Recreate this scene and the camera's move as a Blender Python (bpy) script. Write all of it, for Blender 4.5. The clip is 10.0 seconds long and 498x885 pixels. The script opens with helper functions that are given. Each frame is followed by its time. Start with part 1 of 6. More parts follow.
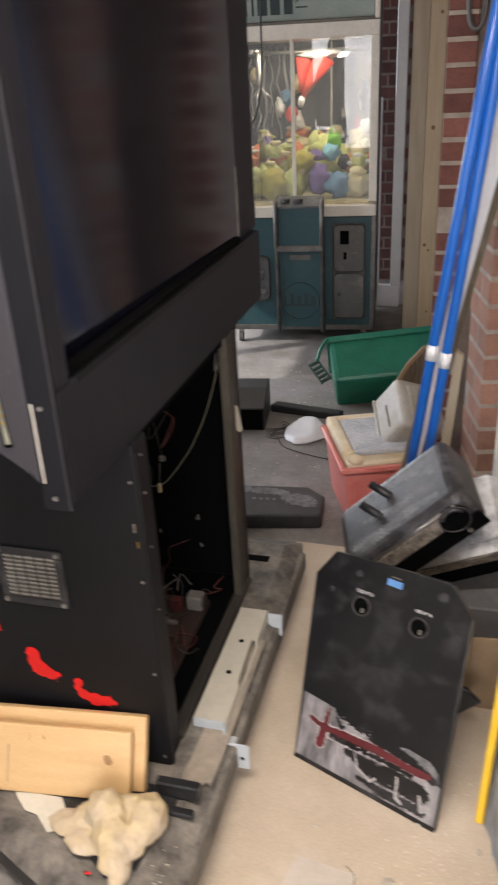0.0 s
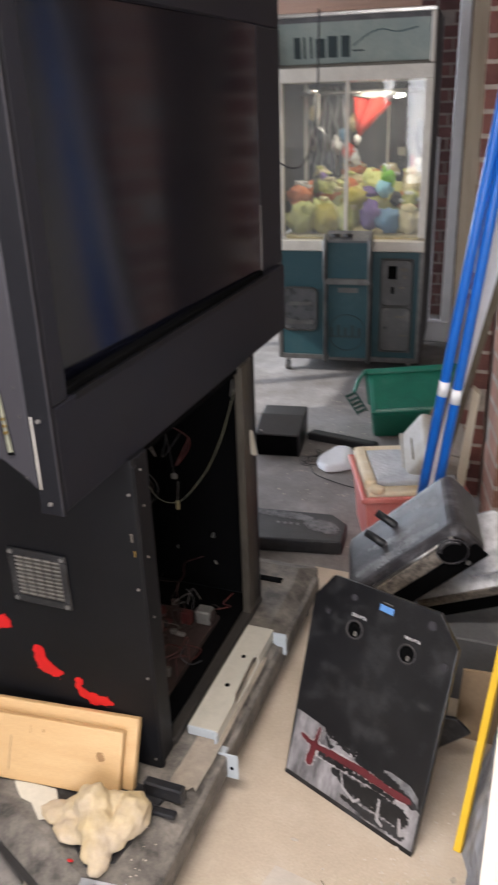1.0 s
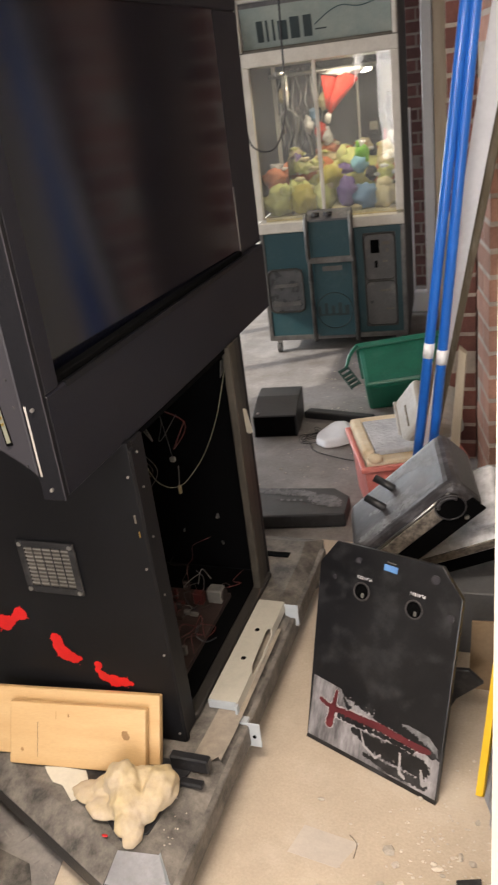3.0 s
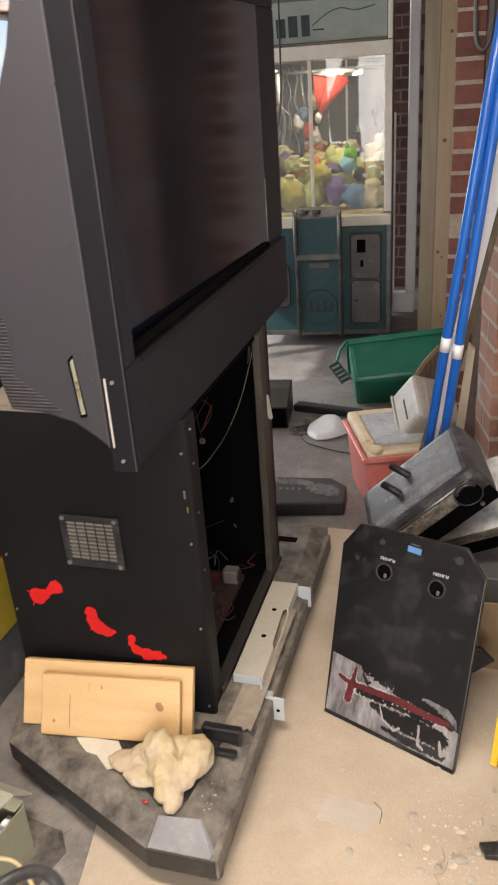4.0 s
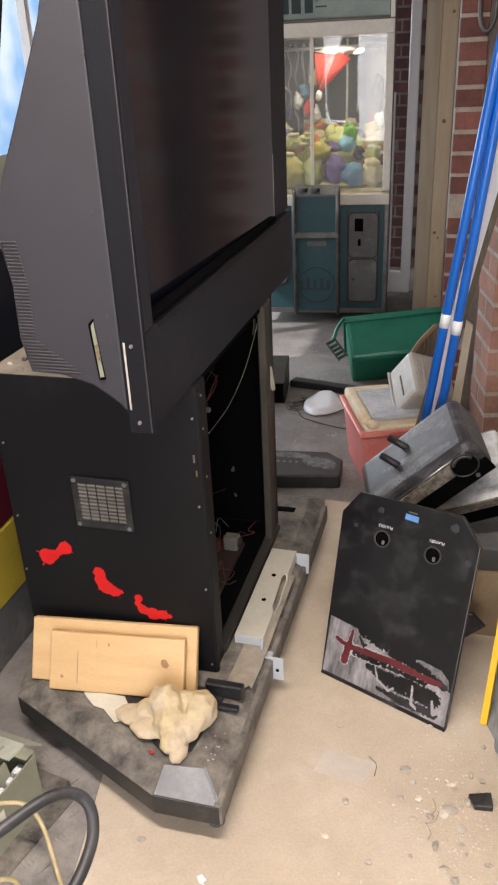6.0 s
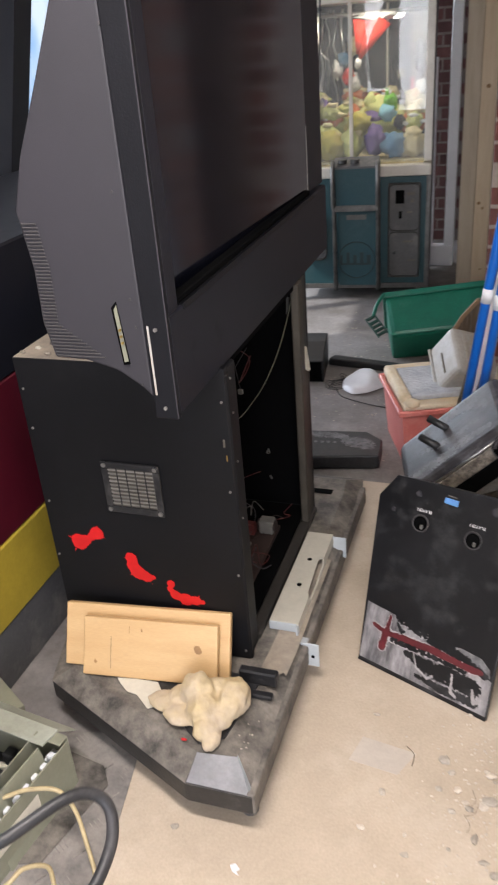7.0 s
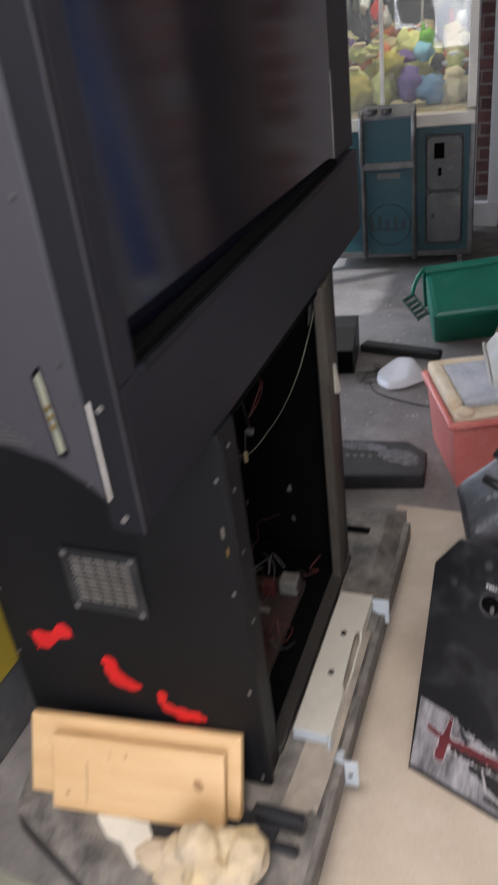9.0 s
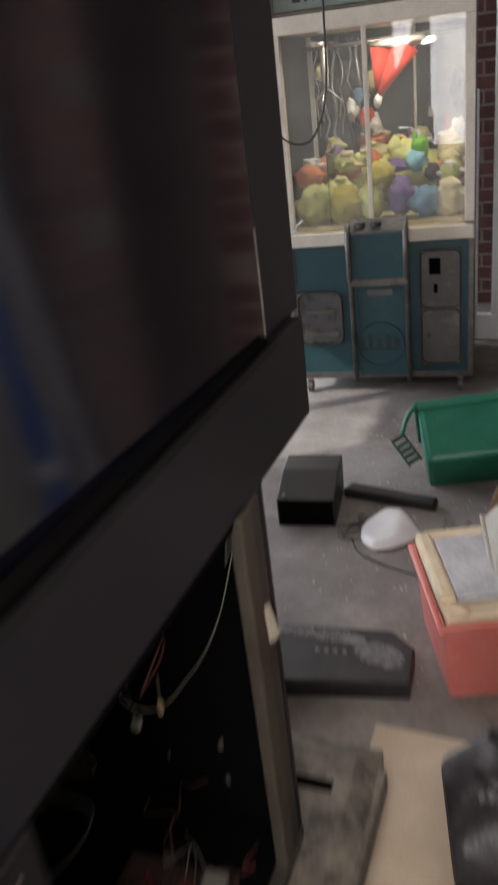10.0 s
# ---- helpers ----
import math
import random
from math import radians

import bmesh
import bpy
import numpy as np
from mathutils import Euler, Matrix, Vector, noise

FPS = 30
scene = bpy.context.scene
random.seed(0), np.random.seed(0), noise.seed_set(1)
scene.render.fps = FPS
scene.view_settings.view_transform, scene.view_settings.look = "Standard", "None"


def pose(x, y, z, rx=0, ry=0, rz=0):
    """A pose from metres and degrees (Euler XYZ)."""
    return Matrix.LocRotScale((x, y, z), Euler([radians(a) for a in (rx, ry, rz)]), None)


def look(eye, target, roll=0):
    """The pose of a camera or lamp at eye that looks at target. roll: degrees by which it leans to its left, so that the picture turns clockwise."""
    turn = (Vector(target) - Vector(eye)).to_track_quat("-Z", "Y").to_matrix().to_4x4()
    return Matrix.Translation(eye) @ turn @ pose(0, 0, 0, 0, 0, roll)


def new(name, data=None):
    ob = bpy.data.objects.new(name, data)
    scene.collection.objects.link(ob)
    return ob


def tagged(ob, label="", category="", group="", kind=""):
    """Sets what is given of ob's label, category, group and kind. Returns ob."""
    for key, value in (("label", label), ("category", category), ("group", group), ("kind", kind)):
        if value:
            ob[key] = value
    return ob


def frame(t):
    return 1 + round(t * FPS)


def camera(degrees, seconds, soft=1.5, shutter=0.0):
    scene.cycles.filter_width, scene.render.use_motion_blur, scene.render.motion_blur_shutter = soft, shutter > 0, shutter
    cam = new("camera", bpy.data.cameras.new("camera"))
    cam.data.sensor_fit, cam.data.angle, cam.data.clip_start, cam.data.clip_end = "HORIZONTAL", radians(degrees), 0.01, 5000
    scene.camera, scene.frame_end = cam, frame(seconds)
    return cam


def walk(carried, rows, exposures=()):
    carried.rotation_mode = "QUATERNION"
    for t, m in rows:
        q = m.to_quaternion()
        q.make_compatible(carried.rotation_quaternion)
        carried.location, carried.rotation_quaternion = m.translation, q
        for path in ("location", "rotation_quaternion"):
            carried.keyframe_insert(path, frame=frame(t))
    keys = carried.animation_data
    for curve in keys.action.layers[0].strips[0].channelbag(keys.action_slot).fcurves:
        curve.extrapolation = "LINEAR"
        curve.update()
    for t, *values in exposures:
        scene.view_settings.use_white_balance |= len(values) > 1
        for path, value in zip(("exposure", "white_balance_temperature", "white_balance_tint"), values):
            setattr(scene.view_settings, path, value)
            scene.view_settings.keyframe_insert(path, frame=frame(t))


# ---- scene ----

# ---------------------------------------------------------------- camera
cam = camera(35.0, 10.0, soft=2.1, shutter=0.8)
PATH = [
    (0, (-0.009, 0.038, 1.537), (-0.511, 1.768, 0.668), -3.0),
    (0.5, (0.125, 0.018, 1.545), (-0.392, 1.75, 0.687), -2.2),
    (1, (0.148, -0.007, 1.564), (-0.514, 1.702, 0.763), -2.0),
    (1.5, (0.194, -0.038, 1.559), (-0.565, 1.643, 0.785), -2.8),
    (2, (0.208, -0.042, 1.555), (-0.576, 1.626, 0.779), -5.1),
    (2.5, (0.194, -0.019, 1.53), (-0.565, 1.638, 0.705), -7.4),
    (3, (0.187, -0.05, 1.544), (-0.483, 1.647, 0.725), -7.4),
    (3.2, (0.151, -0.067, 1.559), (-0.488, 1.64, 0.737), -7.0),
    (4.5, (-0.021, -0.243, 1.554), (-0.524, 1.501, 0.715), -2.8),
    (5, (-0.017, -0.256, 1.563), (-0.516, 1.487, 0.718), -2.4),
    (6.5, (-0.017, -0.261, 1.551), (-0.552, 1.439, 0.644), -3.3),
    (7, (-0.005, -0.205, 1.548), (-0.616, 1.458, 0.62), -4.8),
    (7.5, (0.041, -0.081, 1.552), (-0.66, 1.536, 0.607), -6.7),
    (8, (0.075, 0.028, 1.522), (-0.663, 1.607, 0.542), -8.0),
    (8.5, (-0.023, 0.127, 1.477), (-0.769, 1.675, 0.454), -8.8),
    (9, (-0.144, 0.316, 1.493), (-0.812, 1.901, 0.473), -7.3),
    (9.5, (-0.12, 0.546, 1.49), (-0.788, 2.192, 0.571), -6.4),
    (10, (-0.146, 0.89, 1.519), (-0.862, 2.553, 0.668), -7.1),
]
walk(cam, [(t, look(eye, target, roll)) for t, eye, target, roll in PATH],
     exposures=[(0, 0.0, 6600, 10), (0.5, 0.0, 6600, 10), (1, 0.0, 6200, 10), (1.5, 0.0, 6650, 10), (2, 0.0, 6800, 10), (2.5, 0.0, 6900, 10), (3.2, 0.0, 6950, 10), (4.5, 0.0, 6850, 10),
                (5, 0.0, 6550, 10), (6.5, 0.0, 6450, 10), (7, 0.0, 6200, 10), (7.5, 0.0, 6000, 10), (8, 0.0, 5950, 10), (8.5, -0.05, 5950, 10), (9, -0.12, 5900, 10), (9.5, -0.25, 6200, 10), (10, -0.13, 6600, 10)])

# ---------------------------------------------------------------- light
world = bpy.data.worlds.new("sky")
world.use_nodes = True
scene.world = world
_n = world.node_tree.nodes
_sky = _n.new("ShaderNodeTexSky")
_sky.sky_type, _sky.sun_disc = "NISHITA", False
_sky.sun_elevation, _sky.sun_rotation = radians(33), radians(240)
world.node_tree.links.new(_sky.outputs[0], _n["Background"].inputs[0])
_n["Background"].inputs[1].default_value = 0.15


def area(name, eye, target, sx, sy, power, colour):
    d = bpy.data.lights.new(name, "AREA")
    d.shape, d.size, d.size_y, d.energy, d.color = "RECTANGLE", sx, sy, power, colour
    ob = new(name, d)
    ob.matrix_world = look(eye, target)
    return ob


area("window_light", (-3.5, 3.35, 1.3), (0, 3.0, 0.7), 2.4, 1.5, 90, (0.86, 0.9, 1.0))
area("far_window_light", (-3.5, 6.25, 1.3), (0, 5.6, 0.8), 1.8, 1.5, 88, (0.86, 0.93, 1.0))
# Unseen soft fill added behind the camera; the doorway there is only assumed.
area("rear_fill_light", (0.3, -2.45, 1.3), (-0.3, 1.5, 0.3), 2.2, 1.9, 118, (0.985, 0.955, 1.0))
area("ceiling_tube_light", (-0.35, 0.35, 2.42), (-0.35, 0.35, 0), 1.2, 0.12, 64, (1.0, 0.9, 0.83))
# Unseen fill added under the crane's head; no tube is modelled there.
area("crane_inner_fill", (-0.93, 4.72, 1.61), (-0.93, 4.8, 0.9), 0.5, 0.05, 5.0, (1.0, 0.9, 0.74))
sun_lamp = bpy.data.lights.new("sun", "SUN")
sun_lamp.energy, sun_lamp.angle, sun_lamp.color = 4.5, radians(0.6), (1.0, 0.96, 0.9)
new("sun", sun_lamp).matrix_world = look((-6, 1, 5), (-6 + math.cos(radians(30)), 1 + math.sin(radians(30)), 5 - math.tan(radians(33))))

# ---------------------------------------------------------------- materials
MATS = {}


def material(name, base, rough=0.6, metal=0.0, second=None, scale=6.0, amount=0.35, dust=0.0, dust_colour=(0.32, 0.29, 0.26),
             bump=0.15, fine=90.0, stretch=(1, 1, 1), rand=0.0, trans=0.0, coat=0.0, spec=0.5):
    """A surface with stains at a coarse scale, grain at a fine one, and dust in patches."""
    m = bpy.data.materials.new(name)
    m.use_nodes = True
    nt = m.node_tree
    N, L = nt.nodes, nt.links
    p = N["Principled BSDF"]
    co = N.new("ShaderNodeTexCoord")
    mp = N.new("ShaderNodeMapping")
    mp.inputs["Scale"].default_value = stretch
    L.new(co.outputs["Object"], mp.inputs[0])
    oi = N.new("ShaderNodeObjectInfo")
    sh = N.new("ShaderNodeVectorMath")
    sh.operation = "ADD"
    L.new(mp.outputs[0], sh.inputs[0])
    mu = N.new("ShaderNodeMath")
    mu.operation, mu.inputs[1].default_value = "MULTIPLY", 13.0
    L.new(oi.outputs["Random"], mu.inputs[0])
    L.new(mu.outputs[0], sh.inputs[1])

    def noise_tex(sc, detail, rough_=0.6):
        n = N.new("ShaderNodeTexNoise")
        n.inputs["Scale"].default_value, n.inputs["Detail"].default_value, n.inputs["Roughness"].default_value = sc, detail, rough_
        L.new(sh.outputs[0], n.inputs["Vector"])
        return n

    def ramp(src, lo, hi):
        r = N.new("ShaderNodeMapRange")
        r.inputs[1].default_value, r.inputs[2].default_value = lo, hi
        L.new(src, r.inputs[0])
        return r.outputs[0]

    def mix(fac, a, b, mode="MIX"):
        x = N.new("ShaderNodeMix")
        x.data_type, x.blend_type = "RGBA", mode
        if isinstance(fac, float):
            x.inputs[0].default_value = fac
        else:
            L.new(fac, x.inputs[0])
        for sock, val in ((x.inputs[6], a), (x.inputs[7], b)):
            if isinstance(val, tuple):
                sock.default_value = (*val, 1)
            else:
                L.new(val, sock)
        return x.outputs[2]

    coarse, grain = noise_tex(scale, 5.0), noise_tex(fine, 3.0)
    second = second or tuple(c * (1 - amount) for c in base)
    col = mix(ramp(coarse.outputs[0], 0.32, 0.68), base, second)
    g = mix(ramp(grain.outputs[0], 0.3, 0.7), tuple([1 - amount * 0.5] * 3), (1.0, 1.0, 1.0))
    col = mix(1.0, col, g, "MULTIPLY")
    if rand:
        hv = N.new("ShaderNodeHueSaturation")
        r2 = N.new("ShaderNodeMapRange")
        r2.inputs[3].default_value, r2.inputs[4].default_value = 1 - rand, 1 + rand
        L.new(oi.outputs["Random"], r2.inputs[0])
        L.new(r2.outputs[0], hv.inputs["Value"])
        L.new(col, hv.inputs["Color"])
        col = hv.outputs[0]
    rsock = None
    if dust:
        dn = noise_tex(scale * 1.7, 7.0, 0.7)
        f = ramp(dn.outputs[0], 0.62 - dust * 0.35, 0.85 - dust * 0.2)
        md = N.new("ShaderNodeMath")
        md.operation, md.inputs[1].default_value = "MULTIPLY", min(0.95, 0.35 + dust * 0.6)
        L.new(f, md.inputs[0])
        col = mix(md.outputs[0], col, dust_colour)
        rr = N.new("ShaderNodeMapRange")
        rr.inputs[3].default_value, rr.inputs[4].default_value = rough, 0.92
        L.new(md.outputs[0], rr.inputs[0])
        rsock = rr.outputs[0]
    else:
        rr = N.new("ShaderNodeMapRange")
        rr.inputs[3].default_value, rr.inputs[4].default_value = max(0.02, rough - 0.07), min(1, rough + 0.07)
        L.new(coarse.outputs[0], rr.inputs[0])
        rsock = rr.outputs[0]
    L.new(col, p.inputs["Base Color"])
    L.new(rsock, p.inputs["Roughness"])
    p.inputs["Metallic"].default_value = metal
    p.inputs["Specular IOR Level"].default_value = spec
    p.inputs["Transmission Weight"].default_value = trans
    p.inputs["Coat Weight"].default_value = coat
    if bump:
        b = N.new("ShaderNodeBump")
        b.inputs["Strength"].default_value, b.inputs["Distance"].default_value = bump, 0.004
        L.new(grain.outputs[0], b.inputs["Height"])
        L.new(b.outputs[0], p.inputs["Normal"])
    MATS[name] = m
    return m


material("concrete", (0.27, 0.255, 0.25), 0.9, second=(0.14, 0.12, 0.105), scale=2.3, dust=0.35, dust_colour=(0.4, 0.37, 0.34), bump=0.4, fine=70)
material("chipboard", (0.54, 0.45, 0.345), 0.8, second=(0.45, 0.37, 0.28), scale=3.5, amount=0.25, dust=0.4, dust_colour=(0.62, 0.55, 0.45), bump=0.25, fine=160)
material("checker_plate", (0.2, 0.185, 0.175), 0.6, 0.2, scale=6, dust=0.75, dust_colour=(0.42, 0.38, 0.34), bump=0.2)
material("brick", (0.23, 0.09, 0.07), 0.88, second=(0.145, 0.058, 0.05), scale=9, amount=0.4, bump=0.5, fine=120, rand=0.3)
material("brick_pale", (0.4, 0.215, 0.155), 0.9, second=(0.3, 0.15, 0.11), scale=9, amount=0.4, bump=0.5, fine=120, rand=0.18)
# Darker copies of brick and mortar for the dim room beyond the doorway.
material("brick_dim", (0.11, 0.045, 0.04), 0.9, scale=9, amount=0.4, bump=0.5, fine=120, rand=0.3)
material("mortar_dim", (0.2, 0.165, 0.145), 0.95, scale=14, bump=0.6, fine=130)
material("mortar", (0.47, 0.4, 0.34), 0.95, scale=14, bump=0.6, fine=130)
material("plaster", (0.76, 0.7, 0.6), 0.9, second=(0.7, 0.63, 0.53), scale=2.5, amount=0.12, bump=0.2, fine=60)
material("wall_paint", (0.6, 0.58, 0.55), 0.9, scale=1.5, amount=0.15, bump=0.15)
material("ceiling_paint", (0.62, 0.58, 0.53), 0.9, scale=1.5, amount=0.12)
material("ceiling_wood", (0.34, 0.16, 0.09), 0.7, scale=3, stretch=(1, 8, 8))
material("timber", (0.74, 0.61, 0.43), 0.65, second=(0.64, 0.5, 0.33), scale=3, stretch=(9, 9, 0.9), amount=0.25, bump=0.2)
material("timber_grey", (0.6, 0.52, 0.4), 0.75, second=(0.5, 0.42, 0.31), scale=3, stretch=(9, 9, 0.9), amount=0.3, bump=0.2)
material("rough_board", (0.17, 0.135, 0.09), 0.9, scale=4, stretch=(8, 8, 1.2), amount=0.4, dust=0.3, bump=0.4)
material("pine", (0.57, 0.385, 0.19), 0.5, second=(0.5, 0.315, 0.14), scale=2.2, stretch=(1.2, 9, 9), amount=0.22, bump=0.1, fine=60)
material("pine_knot", (0.36, 0.2, 0.08), 0.55, scale=60, amount=0.3, bump=0.1)
material("white_plastic", (0.74, 0.75, 0.78), 0.4, scale=7, amount=0.12, dust=0.1, dust_colour=(0.5, 0.47, 0.43), bump=0.04)
# Brighter copy of white_plastic: sunlight on the far trims, put into the colour.
material("sunlit_trim", (0.88, 0.88, 0.9), 0.4, scale=7, amount=0.08, bump=0.04)
material("white_metal", (0.64, 0.6, 0.52), 0.45, second=(0.5, 0.46, 0.39), scale=6, amount=0.2, dust=0.12, dust_colour=(0.38, 0.33, 0.26), bump=0.08)
material("cabinet_black", (0.0052, 0.0053, 0.0068), 0.5, scale=5, spec=0.26, amount=0.4, dust=0.04, dust_colour=(0.03, 0.027, 0.024), bump=0.12, fine=220)
material("bezel_black", (0.0062, 0.0068, 0.0125), 0.48, second=(0.0085, 0.0085, 0.0125), scale=6, spec=0.34, amount=0.3, dust=0.06, dust_colour=(0.03, 0.028, 0.026), bump=0.12, fine=260)
material("case_grey", (0.029, 0.0265, 0.0325), 0.6, second=(0.024, 0.0225, 0.027), scale=4, amount=0.2, bump=0.1, fine=420)
material("rib_grey", (0.046, 0.042, 0.043), 0.7, scale=30, amount=0.3, bump=0.1)
material("edge_dark", (0.035, 0.031, 0.026), 0.55, scale=9, amount=0.4, dust=0.15, dust_colour=(0.12, 0.105, 0.08), bump=0.15)
material("strip_grey", (0.008, 0.008, 0.0105), 0.55, spec=0.2, scale=5, amount=0.3, bump=0.15, fine=260)
# Near-black: the shade inside the cabinet and in holes is put into colour.
material("shade_black", (0.0022, 0.0022, 0.0024), 0.9, scale=6, spec=0.05)
material("screen_glass", (0.004, 0.0045, 0.0085), 0.13, scale=3, amount=0.1, bump=0.0, spec=0.5)
material("edge_worn", (0.12, 0.105, 0.08), 0.55, scale=9, dust=0.3, bump=0.15)
material("olive_frame", (0.045, 0.038, 0.028), 0.5, scale=6, dust=0.25, dust_colour=(0.1, 0.085, 0.065), bump=0.1)
material("galvanised", (0.42, 0.4, 0.37), 0.42, 0.75, scale=6, dust=0.15, dust_colour=(0.4, 0.36, 0.3), bump=0.06)
material("steel", (0.5, 0.49, 0.47), 0.3, 0.9, scale=9, amount=0.25, bump=0.05)
material("bracket_paint", (0.5, 0.47, 0.39), 0.5, scale=7, amount=0.15, dust=0.15, dust_colour=(0.4, 0.35, 0.28), bump=0.08)
material("bracket_tab", (0.42, 0.45, 0.465), 0.45, scale=7, amount=0.12, bump=0.06)
material("splash_red", (0.58, 0.01, 0.012), 0.35, scale=14, amount=0.18, bump=0.0)
material("base_plastic", (0.02, 0.019, 0.018), 0.6, second=(0.06, 0.054, 0.047), scale=6.5, amount=0.45, dust=0.74, dust_colour=(0.3, 0.265, 0.225), bump=0.4, fine=140)
material("base_black", (0.011, 0.011, 0.012), 0.45, second=(0.03, 0.028, 0.026), scale=12, amount=0.4, dust=0.2, dust_colour=(0.16, 0.145, 0.125), bump=0.15)
material("speaker_black", (0.007, 0.007, 0.008), 0.5, second=(0.014, 0.014, 0.015), scale=9, amount=0.4, dust=0.12, dust_colour=(0.06, 0.057, 0.055), bump=0.15)
material("dull_trim", (0.2, 0.195, 0.185), 0.4, 0.7, second=(0.11, 0.105, 0.1), scale=14, amount=0.4, dust=0.2, dust_colour=(0.2, 0.18, 0.16), bump=0.1)
material("grey_smear", (0.22, 0.215, 0.22), 0.9, second=(0.1, 0.098, 0.1), scale=40, amount=0.5, bump=0.3)
material("chute_grey", (0.045, 0.047, 0.05), 0.28, second=(0.1, 0.1, 0.1), scale=14, amount=0.5, bump=0.1)
material("pale_card", (0.36, 0.33, 0.26), 0.8, scale=9, amount=0.3, bump=0.1)
material("shell_smudge", (0.2, 0.2, 0.21), 0.5, second=(0.07, 0.07, 0.075), scale=24, amount=0.5, dust=0.3, dust_colour=(0.36, 0.36, 0.37), bump=0.2)
material("dust_tan", (0.36, 0.3, 0.235), 0.95, second=(0.2, 0.175, 0.145), scale=9, amount=0.3, bump=0.4)
# Pale albedo: the light that the front chamfer catches is in its colour.
material("lit_chamfer", (0.52, 0.52, 0.54), 0.55, second=(0.38, 0.38, 0.39), scale=14, amount=0.3, dust=0.3, dust_colour=(0.36, 0.34, 0.31), bump=0.2)
material("black_plastic", (0.02, 0.02, 0.022), 0.35, scale=8, amount=0.4, dust=0.3, dust_colour=(0.16, 0.15, 0.14), bump=0.1)
material("smoked_shell", (0.016, 0.015, 0.017), 0.34, spec=0.35, second=(0.05, 0.046, 0.05), scale=7, amount=0.5, dust=0.4, dust_colour=(0.24, 0.235, 0.25), bump=0.15, stretch=(1, 1.8, 1))
material("smoked_pale", (0.1, 0.1, 0.105), 0.3, second=(0.42, 0.42, 0.43), scale=8, amount=0.5, dust=0.95, dust_colour=(0.75, 0.75, 0.76), bump=0.2)
material("cover_grey", (0.012, 0.012, 0.014), 0.5, second=(0.028, 0.027, 0.028), scale=14, amount=0.5, dust=0.2, dust_colour=(0.09, 0.085, 0.085), bump=0.15)
material("shell_dust", (0.1, 0.085, 0.07), 0.6, second=(0.04, 0.032, 0.027), scale=30, amount=0.5, dust=0.6, dust_colour=(0.4, 0.35, 0.29), bump=0.7)
material("panel_black", (0.012, 0.012, 0.0135), 0.28, scale=5, amount=0.4, dust=0.32, dust_colour=(0.068, 0.068, 0.07), bump=0.05)
material("panel_print", (0.37, 0.35, 0.355), 0.45, second=(0.014, 0.013, 0.015), scale=9, stretch=(2.4, 0.6, 1), amount=0.6, dust=0.12, dust_colour=(0.42, 0.4, 0.4), bump=0.05)
material("blade_red", (0.13, 0.02, 0.025), 0.4, scale=18, amount=0.4, bump=0.05)
material("blade_edge", (0.4, 0.375, 0.37), 0.5, scale=18, amount=0.3, bump=0.0)
material("ink_white", (0.62, 0.62, 0.62), 0.6, amount=0.1, bump=0.0)
material("logo_blue", (0.11, 0.26, 0.55), 0.4, scale=40, amount=0.2, bump=0.0)
material("bone_foam", (0.5, 0.385, 0.2), 0.85, second=(0.47, 0.385, 0.285), scale=11, amount=0.3, dust=0.2, dust_colour=(0.3, 0.225, 0.14), bump=0.45, fine=60)
material("teal_panel", (0.0065, 0.047, 0.06), 0.5, second=(0.012, 0.05, 0.057), scale=5, amount=0.35, dust=0.25, dust_colour=(0.07, 0.1, 0.105), bump=0.1)
material("door_grey", (0.11, 0.107, 0.104), 0.5, 0.3, scale=5, dust=0.2, bump=0.08)
material("marquee", (0.3, 0.33, 0.29), 0.25, second=(0.2, 0.25, 0.24), scale=4, amount=0.2, bump=0.0)
material("dark_ink", (0.012, 0.03, 0.032), 0.5, bump=0.0)
material("mirror_back", (0.024, 0.025, 0.028), 0.5, 0.3, second=(0.04, 0.041, 0.045), scale=5, amount=0.3, bump=0.0)
material("green_plastic", (0.007, 0.17, 0.105), 0.42, scale=6, amount=0.3, dust=0.15, dust_colour=(0.1, 0.2, 0.15), bump=0.05)
material("crate_dark", (0.006, 0.05, 0.035), 0.5, scale=6, amount=0.3, bump=0.05)
material("red_tote", (0.62, 0.145, 0.125), 0.4, scale=5, amount=0.2, second=(0.66, 0.22, 0.19), dust=0.2, dust_colour=(0.62, 0.38, 0.33), bump=0.05)
material("styrofoam", (0.76, 0.68, 0.54), 0.9, second=(0.62, 0.47, 0.27), scale=9, amount=0.2, bump=0.8, fine=55)
material("bubble_wrap", (0.58, 0.6, 0.64), 0.2, second=(0.4, 0.42, 0.46), scale=16, amount=0.25, bump=1.0, fine=60)
material("cloudy_bin", (0.5, 0.495, 0.48), 0.4, second=(0.37, 0.33, 0.27), scale=8, amount=0.3, dust=0.4, dust_colour=(0.4, 0.36, 0.3), bump=0.15)
material("pole_blue", (0.012, 0.13, 0.55), 0.3, scale=8, amount=0.15, bump=0.03)
material("yellow_paint", (0.8, 0.5, 0.012), 0.5, scale=8, amount=0.12, bump=0.05)
material("dull_yellow", (0.4, 0.29, 0.03), 0.55, scale=4, amount=0.25, bump=0.05)
material("maroon", (0.075, 0.006, 0.014), 0.35, scale=4, amount=0.25, bump=0.03)
material("skirt_grey", (0.1, 0.098, 0.1), 0.7, scale=4, amount=0.3, dust=0.3, bump=0.1)
material("olive_paint", (0.26, 0.26, 0.19), 0.5, scale=6, amount=0.2, dust=0.15, bump=0.08)
material("lid_pale", (0.42, 0.44, 0.37), 0.45, second=(0.3, 0.31, 0.25), scale=8, amount=0.25, dust=0.2, bump=0.1)
